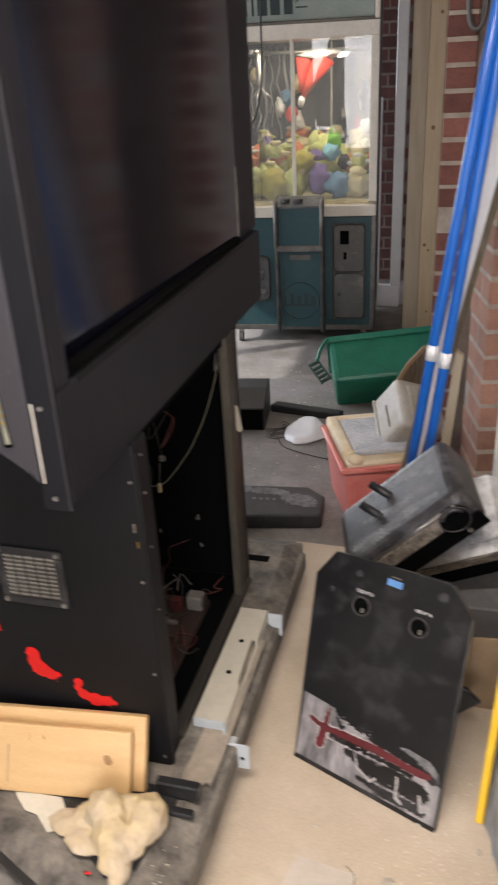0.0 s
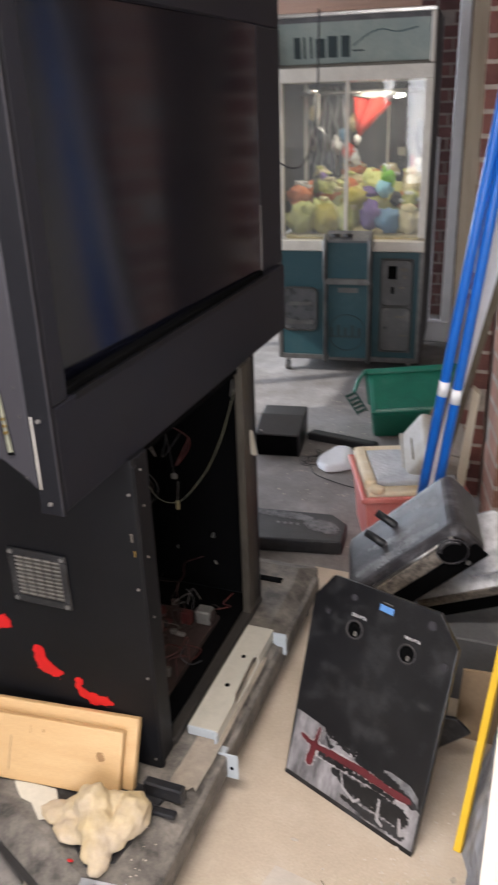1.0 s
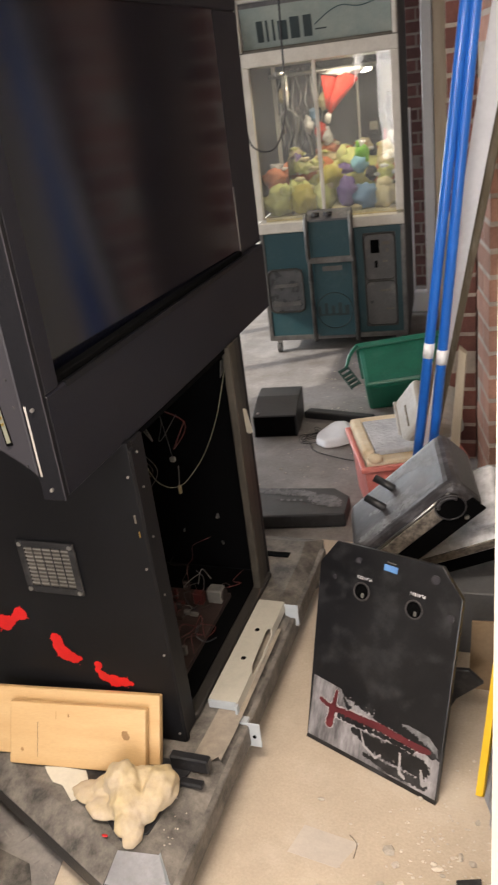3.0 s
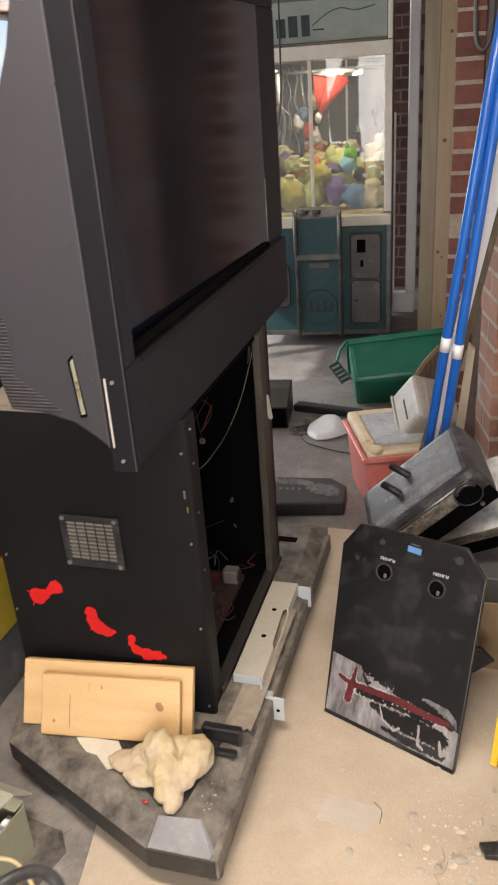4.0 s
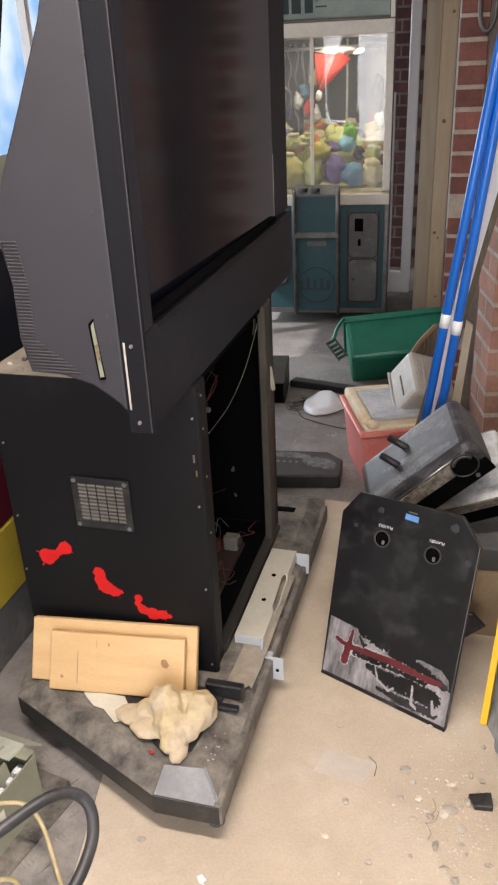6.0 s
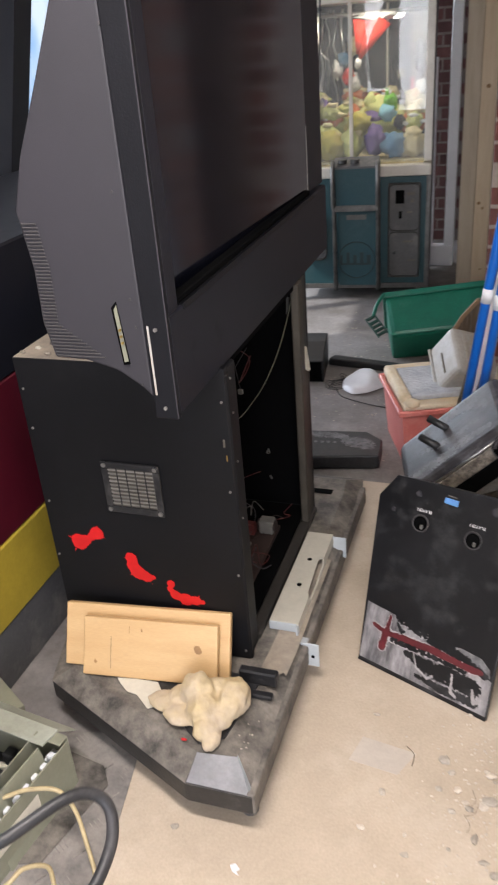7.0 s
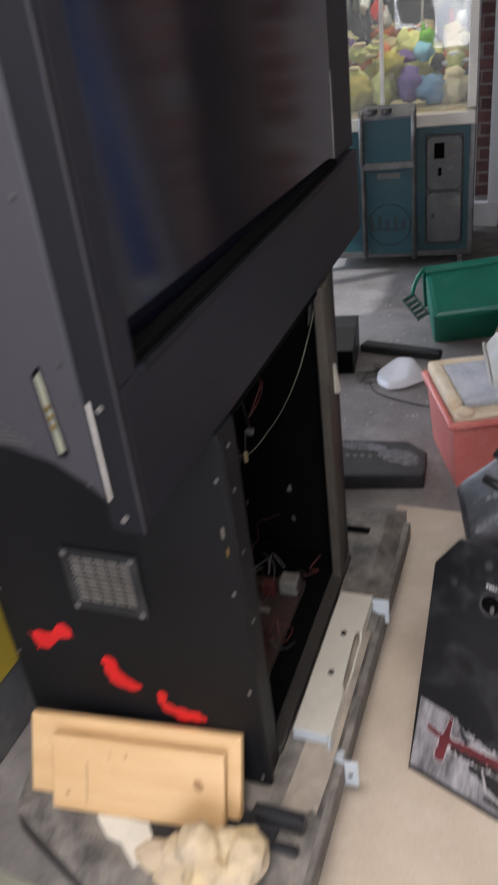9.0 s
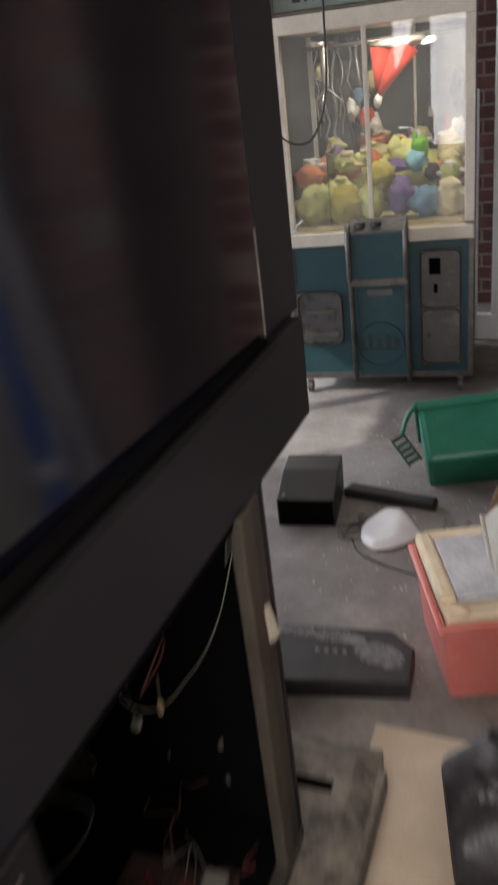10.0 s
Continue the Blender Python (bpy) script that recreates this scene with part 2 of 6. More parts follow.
material("cable_black", (0.02, 0.02, 0.022), 0.5, scale=9, dust=0.35, dust_colour=(0.11, 0.1, 0.1), bump=0.1)
material("cable_cream", (0.55, 0.44, 0.24), 0.5, scale=9, bump=0.05)
material("cable_green", (0.3, 0.29, 0.2), 0.5, scale=9, bump=0.05)
material("cardboard", (0.32, 0.22, 0.13), 0.9, scale=5, amount=0.25, bump=0.15)
material("scrap_film", (0.55, 0.49, 0.42), 0.45, scale=12, amount=0.15, bump=0.2)
material("polythene", (0.68, 0.71, 0.78), 0.2, scale=9, amount=0.3, bump=0.4, fine=24)
material("wire_red", (0.085, 0.013, 0.011), 0.5, scale=9, bump=0.05)
material("wire_grey", (0.13, 0.122, 0.11), 0.6, scale=9, bump=0.05)
material("rubble", (0.6, 0.53, 0.44), 0.95, scale=20, amount=0.3, bump=0.4, rand=0.3)
material("paper", (0.62, 0.58, 0.48), 0.85, scale=12, amount=0.15, bump=0.1)
material("board_brown", (0.032, 0.015, 0.011), 0.7, scale=20, amount=0.5, dust=0.3, dust_colour=(0.05, 0.036, 0.028), bump=0.3)
material("brass", (0.5, 0.34, 0.1), 0.35, 0.9, scale=20, bump=0.0)
for _name, _c in (("plush_lime", (0.6, 0.6, 0.22)), ("plush_olive", (0.42, 0.35, 0.07)), ("plush_orange", (0.6, 0.2, 0.09)), ("plush_purple", (0.16, 0.1, 0.26)),
                  ("plush_blue", (0.13, 0.24, 0.36)), ("plush_sky", (0.3, 0.6, 0.72)), ("plush_green", (0.2, 0.5, 0.05)), ("plush_cream", (0.62, 0.52, 0.3)),
                  ("plush_red", (0.75, 0.05, 0.03)), ("plush_white", (0.75, 0.72, 0.68)), ("plush_black", (0.03, 0.03, 0.035))):
    material(_name, _c, 0.95, scale=16, amount=0.3, bump=0.8, fine=60)


def plain_glass(name, tint=(0.95, 0.97, 0.96)):
    m = bpy.data.materials.new(name)
    m.use_nodes = True
    N, L = m.node_tree.nodes, m.node_tree.links
    N.remove(N["Principled BSDF"])
    tr, gl, mx, fr = N.new("ShaderNodeBsdfTransparent"), N.new("ShaderNodeBsdfGlossy"), N.new("ShaderNodeMixShader"), N.new("ShaderNodeFresnel")
    tr.inputs[0].default_value = (*tint, 1)
    gl.inputs["Roughness"].default_value = 0.02
    fr.inputs[0].default_value = 1.5
    L.new(fr.outputs[0], mx.inputs[0])
    L.new(tr.outputs[0], mx.inputs[1])
    L.new(gl.outputs[0], mx.inputs[2])
    L.new(mx.outputs[0], N["Material Output"].inputs[0])
    MATS[name] = m


plain_glass("glass")
# Whitish veil mixed into the crane's glass for its hazy reflections.
plain_glass("hazed_glass")
_t = MATS["hazed_glass"].node_tree
_d, _m, _nz, _r = (_t.nodes.new("ShaderNode" + k) for k in ("BsdfDiffuse", "MixShader", "TexNoise", "MapRange"))
_d.inputs[0].default_value = (0.75, 0.74, 0.7, 1)
_nz.inputs["Scale"].default_value, _nz.inputs["Detail"].default_value = 5.0, 4.0
_r.inputs[3].default_value, _r.inputs[4].default_value = 0.02, 0.15
_src = _t.nodes["Material Output"].inputs[0].links[0].from_socket
_t.links.new(_nz.outputs[0], _r.inputs[0])
_t.links.new(_r.outputs[0], _m.inputs[0])
_t.links.new(_src, _m.inputs[1])
_t.links.new(_d.outputs[0], _m.inputs[2])
_t.links.new(_m.outputs[0], _t.nodes["Material Output"].inputs[0])


def glow(name, colour, strength):
    m = bpy.data.materials.new(name)
    m.use_nodes = True
    p = m.node_tree.nodes["Principled BSDF"]
    p.inputs["Emission Color"].default_value, p.inputs["Emission Strength"].default_value = (*colour, 1), strength
    MATS[name] = m


glow("tube_glow", (1.0, 0.93, 0.82), 12.0)
glow("sky_glow", (0.55, 0.78, 1.0), 0.8)
_t = MATS["sky_glow"].node_tree
_cl, _rp = _t.nodes.new("ShaderNodeTexNoise"), _t.nodes.new("ShaderNodeValToRGB")
_cl.inputs["Scale"].default_value, _cl.inputs["Detail"].default_value = 0.6, 6.0
_rp.color_ramp.elements[0].position, _rp.color_ramp.elements[1].position = 0.42, 0.62
_rp.color_ramp.elements[0].color, _rp.color_ramp.elements[1].color = (0.2, 0.45, 0.85, 1), (0.85, 0.93, 1.0, 1)
_tc = _t.nodes.new("ShaderNodeTexCoord")
_t.links.new(_tc.outputs["Object"], _cl.inputs["Vector"])
_t.links.new(_cl.outputs[0], _rp.inputs[0])
_t.links.new(_rp.outputs[0], _t.nodes["Principled BSDF"].inputs["Emission Color"])
material("reveal_coat", (0.6, 0.54, 0.47), 0.95, scale=4, amount=0.3, dust=0.2, bump=0.3)
material("render_coat", (0.3, 0.25, 0.225), 0.95, second=(0.22, 0.17, 0.15), scale=9, amount=0.3, bump=0.5)


# ---------------------------------------------------------------- mesh helpers
def box(x0, x1, y0, y1, z0, z1, bevel=0.0, seg=1, bm=None, m=None):
    out = bm or bmesh.new()
    t = bmesh.new()
    bmesh.ops.create_cube(t, size=1)
    for v in t.verts:
        v.co = Vector(((x0 + x1) / 2 + v.co.x * (x1 - x0), (y0 + y1) / 2 + v.co.y * (y1 - y0), (z0 + z1) / 2 + v.co.z * (z1 - z0)))
    if bevel:
        bmesh.ops.bevel(t, geom=t.edges[:], offset=bevel, segments=seg, affect="EDGES", profile=0.5)
    return merge(out, t, m)


def merge(out, t, m=None):
    """Adds the mesh t to out, moved by m."""
    t.normal_update()
    verts = {}
    for v in t.verts:
        verts[v] = out.verts.new(m @ v.co if m else v.co)
    for f in t.faces:
        g = out.faces.new([verts[v] for v in f.verts])
        g.smooth = f.smooth
    t.free()
    return out


def prism(poly, axis, lo, hi, bevel=0.0, bm=None, m=None):
    """A polygon pushed along an axis: axis x takes (y, z), y takes (x, z), z takes (x, y)."""
    def at(p, h):
        return Vector({"x": (h, p[0], p[1]), "y": (p[0], h, p[1]), "z": (p[0], p[1], h)}[axis])
    t = bmesh.new()
    a = [t.verts.new(at(p, lo)) for p in poly]
    b = [t.verts.new(at(p, hi)) for p in poly]
    n = len(poly)
    t.faces.new(a)
    t.faces.new(b[::-1])
    for i in range(n):
        t.faces.new((a[i], b[i], b[(i + 1) % n], a[(i + 1) % n]))
    bmesh.ops.recalc_face_normals(t, faces=t.faces[:])
    if bevel:
        bmesh.ops.bevel(t, geom=t.edges[:], offset=bevel, segments=2, affect="EDGES", profile=0.5)
    return merge(bm or bmesh.new(), t, m)


def tube(points, r, sides=10, bm=None, smooth=True, caps=True, r_end=None):
    """A round bar along a line of points."""
    t = bmesh.new()
    pts = [Vector(p) for p in points]
    rings, side = [], None
    for i, p in enumerate(pts):
        d = (pts[min(i + 1, len(pts) - 1)] - pts[max(i - 1, 0)]).normalized()
        if side is None:
            side = d.cross(Vector((0.3, 0.2, 1)) if abs(d.z) < 0.9 else Vector((1, 0.1, 0))).normalized()
        side = (side - d * side.dot(d)).normalized()
        up = d.cross(side)
        rr = r if r_end is None else r + (r_end - r) * i / (len(pts) - 1)
        rings.append([t.verts.new(p + (side * math.cos(a) + up * math.sin(a)) * rr) for a in (2 * math.pi * k / sides for k in range(sides))])
    for a, b in zip(rings, rings[1:]):
        for k in range(sides):
            f = t.faces.new((a[k], a[(k + 1) % sides], b[(k + 1) % sides], b[k]))
            f.smooth = smooth
    if caps:
        t.faces.new(rings[0][::-1])
        t.faces.new(rings[-1])
    return merge(bm or bmesh.new(), t)


def spline(points, n=10):
    """A smooth line through the points."""
    P = [Vector(p) for p in points]
    P = [2 * P[0] - P[1]] + P + [2 * P[-1] - P[-2]]
    out = []
    for i in range(1, len(P) - 2):
        a, b, c, d = P[i - 1:i + 3]
        for k in range(n):
            t = k / n
            out.append(0.5 * (2 * b + (c - a) * t + (2 * a - 5 * b + 4 * c - d) * t * t + (3 * b - a - 3 * c + d) * t ** 3))
    return out + [P[-2]]


def blob(centre, radii, rough=0.12, freq=4.0, sub=3, seed=0.0, bm=None, m=None):
    """A lumpy rounded body."""
    t = bmesh.new()
    bmesh.ops.create_icosphere(t, subdivisions=sub, radius=1)
    for v in t.verts:
        d = v.co.normalized()
        k = 1 + rough * noise.noise(d * freq * 0.5 + Vector((seed, seed * 0.7, 3.1))) * 2 + rough * 0.5 * noise.noise(d * freq * 1.6 + Vector((seed, 1.7, seed)))
        v.co = Vector(centre) + Vector((d.x * radii[0], d.y * radii[1], d.z * radii[2])) * k
    for f in t.faces:
        f.smooth = True
    return merge(bm or bmesh.new(), t, m)


def disc(centre, axis, r, depth, sides=20, bm=None, m=None):
    c = Vector(centre)
    d = Vector({"x": (1, 0, 0), "y": (0, 1, 0), "z": (0, 0, 1)}[axis]) * depth / 2
    return merge(bm or bmesh.new(), tube([c - d, c + d], r, sides, smooth=False), m)


def thing(name, place, label, category, group="", m=None):
    ob = new(name)
    ob.empty_display_size = 0.05
    ob.matrix_world = m if m is not None else Matrix.Translation(place)
    return tagged(ob, label, category, group)


def root_place(ob):
    while ob.parent:
        ob = ob.parent
    return ob


def part(name, bm, mat, parent=None, label="", local=False):
    """Links a mesh as one part. Not local: its points are world places, under an unturned thing."""
    if parent is not None and not local:
        off = root_place(parent).matrix_basis.translation
        bmesh.ops.translate(bm, verts=bm.verts[:], vec=-off)
    me = bpy.data.meshes.new(name)
    bm.to_mesh(me)
    bm.free()
    me.materials.append(MATS[mat])
    ob = new(name, me)
    if parent is not None:
        ob.parent = parent
    return tagged(ob, label)


def solid(name, bm, mat, label, category="", kind="", group=""):
    """A thing of one mesh, in world places."""
    return tagged(part(name, bm, mat), label, category, group, kind)


def lettering(text, size, depth):
    """The mesh of a word, in the x y plane, centred."""
    cu = bpy.data.curves.new("word", "FONT")
    cu.body, cu.size, cu.extrude, cu.align_x, cu.align_y = text, size, depth, "CENTER", "CENTER"
    ob = bpy.data.objects.new("word", cu)
    me = bpy.data.meshes.new_from_object(ob)
    bpy.data.objects.remove(ob)
    bm = bmesh.new()
    bm.from_mesh(me)
    bpy.data.meshes.remove(me)
    return bm


S = dict(kind="structure")

# ---------------------------------------------------------------- setting
solid("floor", box(-3.6, 1.8, -2.5, 7.5, -0.12, 0), "concrete", "dusty grey concrete floor strewn with dirt", "floor", "structure")
solid("floor_board", prism([(-0.815, 1.02), (-0.5, -0.55), (1.1, -0.55), (1.1, 2.3), (-0.52, 2.34), (-0.52, 1.02)], "z", 0.0, 0.006), "chipboard",
      "tan chipboard sheet laid over the concrete floor", "floor", "structure")
solid("ceiling", box(-3.7, 1.9, -2.6, 4.2, 2.5, 2.62), "ceiling_paint", "plain off-white ceiling", "ceiling", "structure")
solid("ceiling_far", box(-3.7, 1.9, 4.2, 7.6, 2.12, 2.62), "ceiling_wood", "brown timber soffit over the far doorway", "ceiling", "structure")
solid("wall_west", box(-3.75, -3.6, -2.5, 2.0, 0, 2.62), "wall_paint", "plain pale wall beside the window", "wall", "structure")
for _nm, _y0, _y1, _z0, _z1 in (("wall_west_2", 4.7, 5.2, 0, 2.62), ("wall_west_5", 7.3, 7.5, 0, 2.62), ("wall_west_6", 5.2, 7.3, 0, 0.4), ("wall_west_7", 5.2, 7.3, 2.15, 2.62)):
    solid(_nm, box(-3.75, -3.6, _y0, _y1, _z0, _z1), "wall_paint", "plain pale wall round the far window", "wall", "structure")
solid("wall_west_3", box(-3.75, -3.6, 2.0, 4.7, 0, 0.45), "wall_paint", "low wall under the window", "wall", "structure")
solid("wall_west_4", box(-3.75, -3.6, 2.0, 4.7, 2.15, 2.62), "wall_paint", "wall above the window", "wall", "structure")
solid("wall_north", box(-3.75, 1.95, 7.5, 7.65, 0, 2.62), "wall_paint", "plain wall closing the far room", "wall", "structure")
solid("wall_east", box(1.8, 1.95, -2.5, 7.5, 0, 2.62), "wall_paint", "plain wall closing the room", "wall", "structure")
# South wall and its doorway are unseen, assumed behind the camera.
solid("wall_south", box(-3.75, -0.9, -2.65, -2.5, 0, 2.62), "wall_paint", "plain wall beside the doorway", "wall", "structure")
solid("wall_south_2", box(1.5, 1.95, -2.65, -2.5, 0, 2.62), "wall_paint", "plain wall beside the doorway", "wall", "structure")
solid("wall_south_3", box(-0.9, 1.5, -2.65, -2.5, 2.25, 2.62), "wall_paint", "wall over the doorway", "wall", "structure")
solid("wall_plaster", prism([(0.153, 0.75), (0.216, 2.36), (0.5, 2.36), (0.5, 0.75)], "z", 0, 2.5), "plaster", "cream plastered wall with a rough lower edge", "wall", "structure")

# timber door frame and trims by the far doorway
solid("door_frame", box(-0.284, -0.197, 4.80, 4.9, 0, 2.12, 0.003), "timber", "sawn softwood door post standing on the floor", "post", "structure")
solid("door_frame_2", box(-0.374, -0.286, 4.83, 4.95, 0, 2.12, 0.003), "timber_grey", "weathered timber post beside the new one", "post", "structure")
for _x, _z, _r in ((-0.243, 1.16, 0.012), (-0.26, 0.52, 0.01), (-0.225, 1.72, 0.009), (-0.238, 0.49, 0.007), (-0.23, 0.12, 0.006)):
    part("knot", disc((_x, 4.799, _z), "y", _r, 0.003, 12), "pine_knot", bpy.data.objects["door_frame"], "dark round knot")
solid("trim", box(-0.5, -0.436, 5.3, 5.345, 0.14, 2.12, 0.004), "sunlit_trim", "white plastic door trim", "trim", "structure")
solid("trim_2", box(-0.602, -0.438, 5.29, 5.36, 0.0, 0.14, 0.006), "sunlit_trim", "white plastic plinth block", "trim", "structure")

solid("trim_3", box(-0.601, -0.578, 5.3, 5.345, 0.141, 1.3, 0.004), "sunlit_trim", "white plastic jamb strip in the far doorway", "trim", "structure")

# ---------------------------------------------------------------- arcade cabinet
CX, CY = -0.57, 1.19
cab = thing("arcade_cabinet", (-0.85, 1.55, 0), "black arcade cabinet with its front door off and red splashes", "arcade machine")
part("side_panel", prism([(-1.065, 0.151), (-0.56, 0.151), (-0.56, 0.935), (-1.065, 0.935)], "y", CY, CY + 0.02, 0.002), "cabinet_black", cab)
part("side_panel", prism([(-1.065, 0.151), (-0.57, 0.151), (-0.57, 0.935), (-1.065, 0.935)], "y", 1.888, 1.905, 0.002), "cabinet_black", cab)
# Thin sheet over the far inner wall, coloured for the shade there.
part("lining", box(-1.048, -0.59, 1.884, 1.887, 0.17, 0.91), "shade_black", cab)
part("back_panel", box(-1.062, -1.05, 1.212, 1.883, 0.151, 0.93), "shade_black", cab)
part("bottom_panel", box(-1.048, -0.592, 1.212, 1.883, 0.151, 0.166), "shade_black", cab)
part("top_panel", box(-1.06, -0.575, 1.212, 1.883, 0.912, 0.93, 0.002), "shade_black", cab)
part("top_dust", box(-1.062, -0.58, 1.192, 1.9, 0.9355, 0.9368), "dust_tan", cab, "layer of pale dust on the top")
for _k in range(9):
    part("top_scrap", blob((-1.05 + 0.021 * _k, 1.215 + 0.03 * (_k % 3), 0.939), (0.008, 0.006, 0.004), 0.4, 5, 2, _k * 1.7), ("dust_tan", "paper", "wire_grey")[_k % 3], cab, "scrap of dirt")
part("front_stile", box(-0.578, -0.562, 1.212, 1.262, 0.151, 0.93, 0.003), "cabinet_black", cab)
part("front_stile", box(-0.585, -0.562, 1.79, 1.835, 0.16, 0.93, 0.003), "olive_frame", cab, "tan metal door stop strip")
part("front_stile", box(-0.585, -0.568, 1.838, 1.883, 0.15, 0.93, 0.003), "edge_dark", cab, "worn edge strip")
part("latch", box(-0.5725, -0.569, CY - 0.002, CY, 0.718, 0.733, 0.001), "brass", cab, "broken brass latch plate")
part("hinge_bar", box(-0.574, -0.556, 1.192, 1.208, 0.15, 0.92, 0.003), "cabinet_black", cab)
part("bottom_rail", box(-0.59, -0.558, 1.263, 1.883, 0.151, 0.17, 0.004), "edge_dark", cab, "scuffed metal bottom rail")
vent = part("vent", bmesh.new(), "black_plastic", cab)
# fan grille: frame ring, bars, screws
GX0, GX1, GZ0, GZ1 = -0.886, -0.739, 0.553, 0.69
def ring(x0, x1, z0, z1, w, y0, y1, bm=None):
    bm = box(x0, x1, y0, y1, z1 - w, z1, 0.0015, 1, bm)
    box(x0, x1, y0, y1, z0, z0 + w, 0.0015, 1, bm)
    box(x0, x0 + w, y0, y1, z0 + w, z1 - w, 0.0015, 1, bm)
    return box(x1 - w, x1, y0, y1, z0 + w, z1 - w, 0.0015, 1, bm)
part("vent_frame", ring(GX0, GX1, GZ0, GZ1, 0.017, CY - 0.006, CY), "black_plastic", vent)
part("vent_backing", box(GX0 + 0.017, GX1 - 0.017, CY - 0.0015, CY - 0.0005, GZ0 + 0.017, GZ1 - 0.017), "edge_worn", vent, "dusty mesh behind the bars")
for i in range(10):
    z = GZ0 + 0.023 + i * 0.0101
    part("slat", box(GX0 + 0.016, GX1 - 0.016, CY - 0.005, CY - 0.002, z, z + 0.0045), "galvanised", vent)
for i in range(4):
    x = GX0 + 0.038 + i * 0.0238
    part("bar", box(x, x + 0.003, CY - 0.0058, CY - 0.005, GZ0 + 0.016, GZ1 - 0.016), "black_plastic", vent)
for x in (GX0 + 0.009, GX1 - 0.009):
    for z in (GZ0 + 0.009, GZ1 - 0.009):
        part("screw", disc((x, CY - 0.007, z), "y", 0.0055, 0.004, 10), "steel", vent)


def splash(drops, seed, at=lambda x, z: (x, CY - 0.0012, z), cell=0.0016, ragged=1.0):
    """One flat sheet of paint: drops that run together, with a ragged edge. Each drop: x, z, radius."""
    xs, zs = [d[0] for d in drops], [d[1] for d in drops]
    bm, grid = bmesh.new(), {}
    x0, z0 = min(xs) - 0.05, min(zs) - 0.05
    def corner(i, k):
        if (i, k) not in grid:
            grid[i, k] = bm.verts.new(at(x0 + i * cell, z0 + k * cell))
        return grid[i, k]
    for i in range(int((max(xs) + 0.05 - x0) / cell)):
        for k in range(int((max(zs) + 0.05 - z0) / cell)):
            x, z = x0 + i * cell, z0 + k * cell
            field = sum((0.95 * r / max(0.001, math.hypot(x - a, z - b))) ** 4 for a, b, r in drops)
            field *= 1 + 0.9 * ragged * noise.noise(Vector((x * 150, z * 150, seed))) + 0.5 * ragged * noise.noise(Vector((x * 45, z * 45, seed + 5)))
            if field > 1:
                bm.faces.new((corner(i, k), corner(i + 1, k), corner(i + 1, k + 1), corner(i, k + 1)))
    return bm


def spikes(x, z, r, angles):
    """Fine spikes thrown out from a drop."""
    return [(x + math.cos(radians(a)) * r * (1 + 0.13 * k), z + math.sin(radians(a)) * r * (1 + 0.13 * k), r * (0.07 - 0.011 * k)) for a in angles for k in range(5)]


for _k, _d in enumerate(([(-0.988, 0.446, 0.024), (-0.966, 0.456, 0.012), (-0.952, 0.466, 0.01), (-0.934, 0.479, 0.019)] + spikes(-0.988, 0.444, 0.026, (150, 235)) + spikes(-0.934, 0.479, 0.019, (80, 330)),
                         [(-0.851, 0.418, 0.016), (-0.85, 0.395, 0.016), (-0.838, 0.375, 0.021), (-0.815, 0.365, 0.015), (-0.798, 0.367, 0.006)] + spikes(-0.838, 0.375, 0.021, (205,)) + spikes(-0.812, 0.362, 0.017, (5, 300)) + spikes(-0.851, 0.418, 0.016, (190,)),
                         [(-0.752, 0.355, 0.011), (-0.757, 0.338, 0.008), (-0.745, 0.322, 0.014), (-0.717, 0.312, 0.019), (-0.69, 0.313, 0.014), (-0.672, 0.311, 0.006)] + spikes(-0.752, 0.355, 0.011, (60,)) + spikes(-0.69, 0.313, 0.016, (355, 290, 60)) + spikes(-0.717, 0.312, 0.019, (235,)))):
    part("splash", splash(_d, _k * 3.7, ragged=0.35), "splash_red", cab, "flat red paint splash")
for x, z in ((-0.571, 0.64), (-0.571, 0.41), (-0.571, 0.178), (-0.571, 0.86), (-1.05, 0.76), (-1.055, 0.4), (-1.052, 0.86), (-1.05, 0.56)):
    part("screw", disc((x, CY - 0.001, z), "y", 0.0029, 0.004, 8), "galvanised", cab)
part("latch", box(-0.577, -0.572, CY - 0.002, CY, 0.752, 0.772, 0.001), "edge_worn", cab, "broken brass latch plate")
for z in (0.9, 0.82, 0.7, 0.55):
    part("screw", disc((-0.561, 1.225, z), "x", 0.0026, 0.004, 8), "galvanised", cab)

# what is inside: boards, looms, a hanging earth wire
rnd = random.Random(4)
pcb = thing("circuit_board", (-0.75, 1.55, 0.166), "red-brown dusty circuit board lying inside the cabinet", "circuit board")
part("board", box(-0.86, -0.64, 1.36, 1.74, 0.166, 0.181, 0.001), "board_brown", pcb)
for i in range(16):
    x, y, s = rnd.uniform(-0.84, -0.68), rnd.uniform(1.38, 1.7), rnd.uniform(0.01, 0.03)
    part("component", box(x, x + s, y, y + s * 0.8, 0.181, 0.181 + rnd.uniform(0.01, 0.05), 0.002), rnd.choice(["black_plastic", "board_brown", "wire_red", "wire_grey"]), pcb)
trf = thing("transformer", (-0.66, 1.70, 0.181), "small dusty metal transformer inside the cabinet", "transformer")
part("core", box(-0.69, -0.645, 1.68, 1.72, 0.181, 0.225, 0.004), "wire_grey", trf)
part("coil", tube([(-0.695, 1.70, 0.203), (-0.64, 1.70, 0.203)], 0.018, 12), "board_brown", trf)
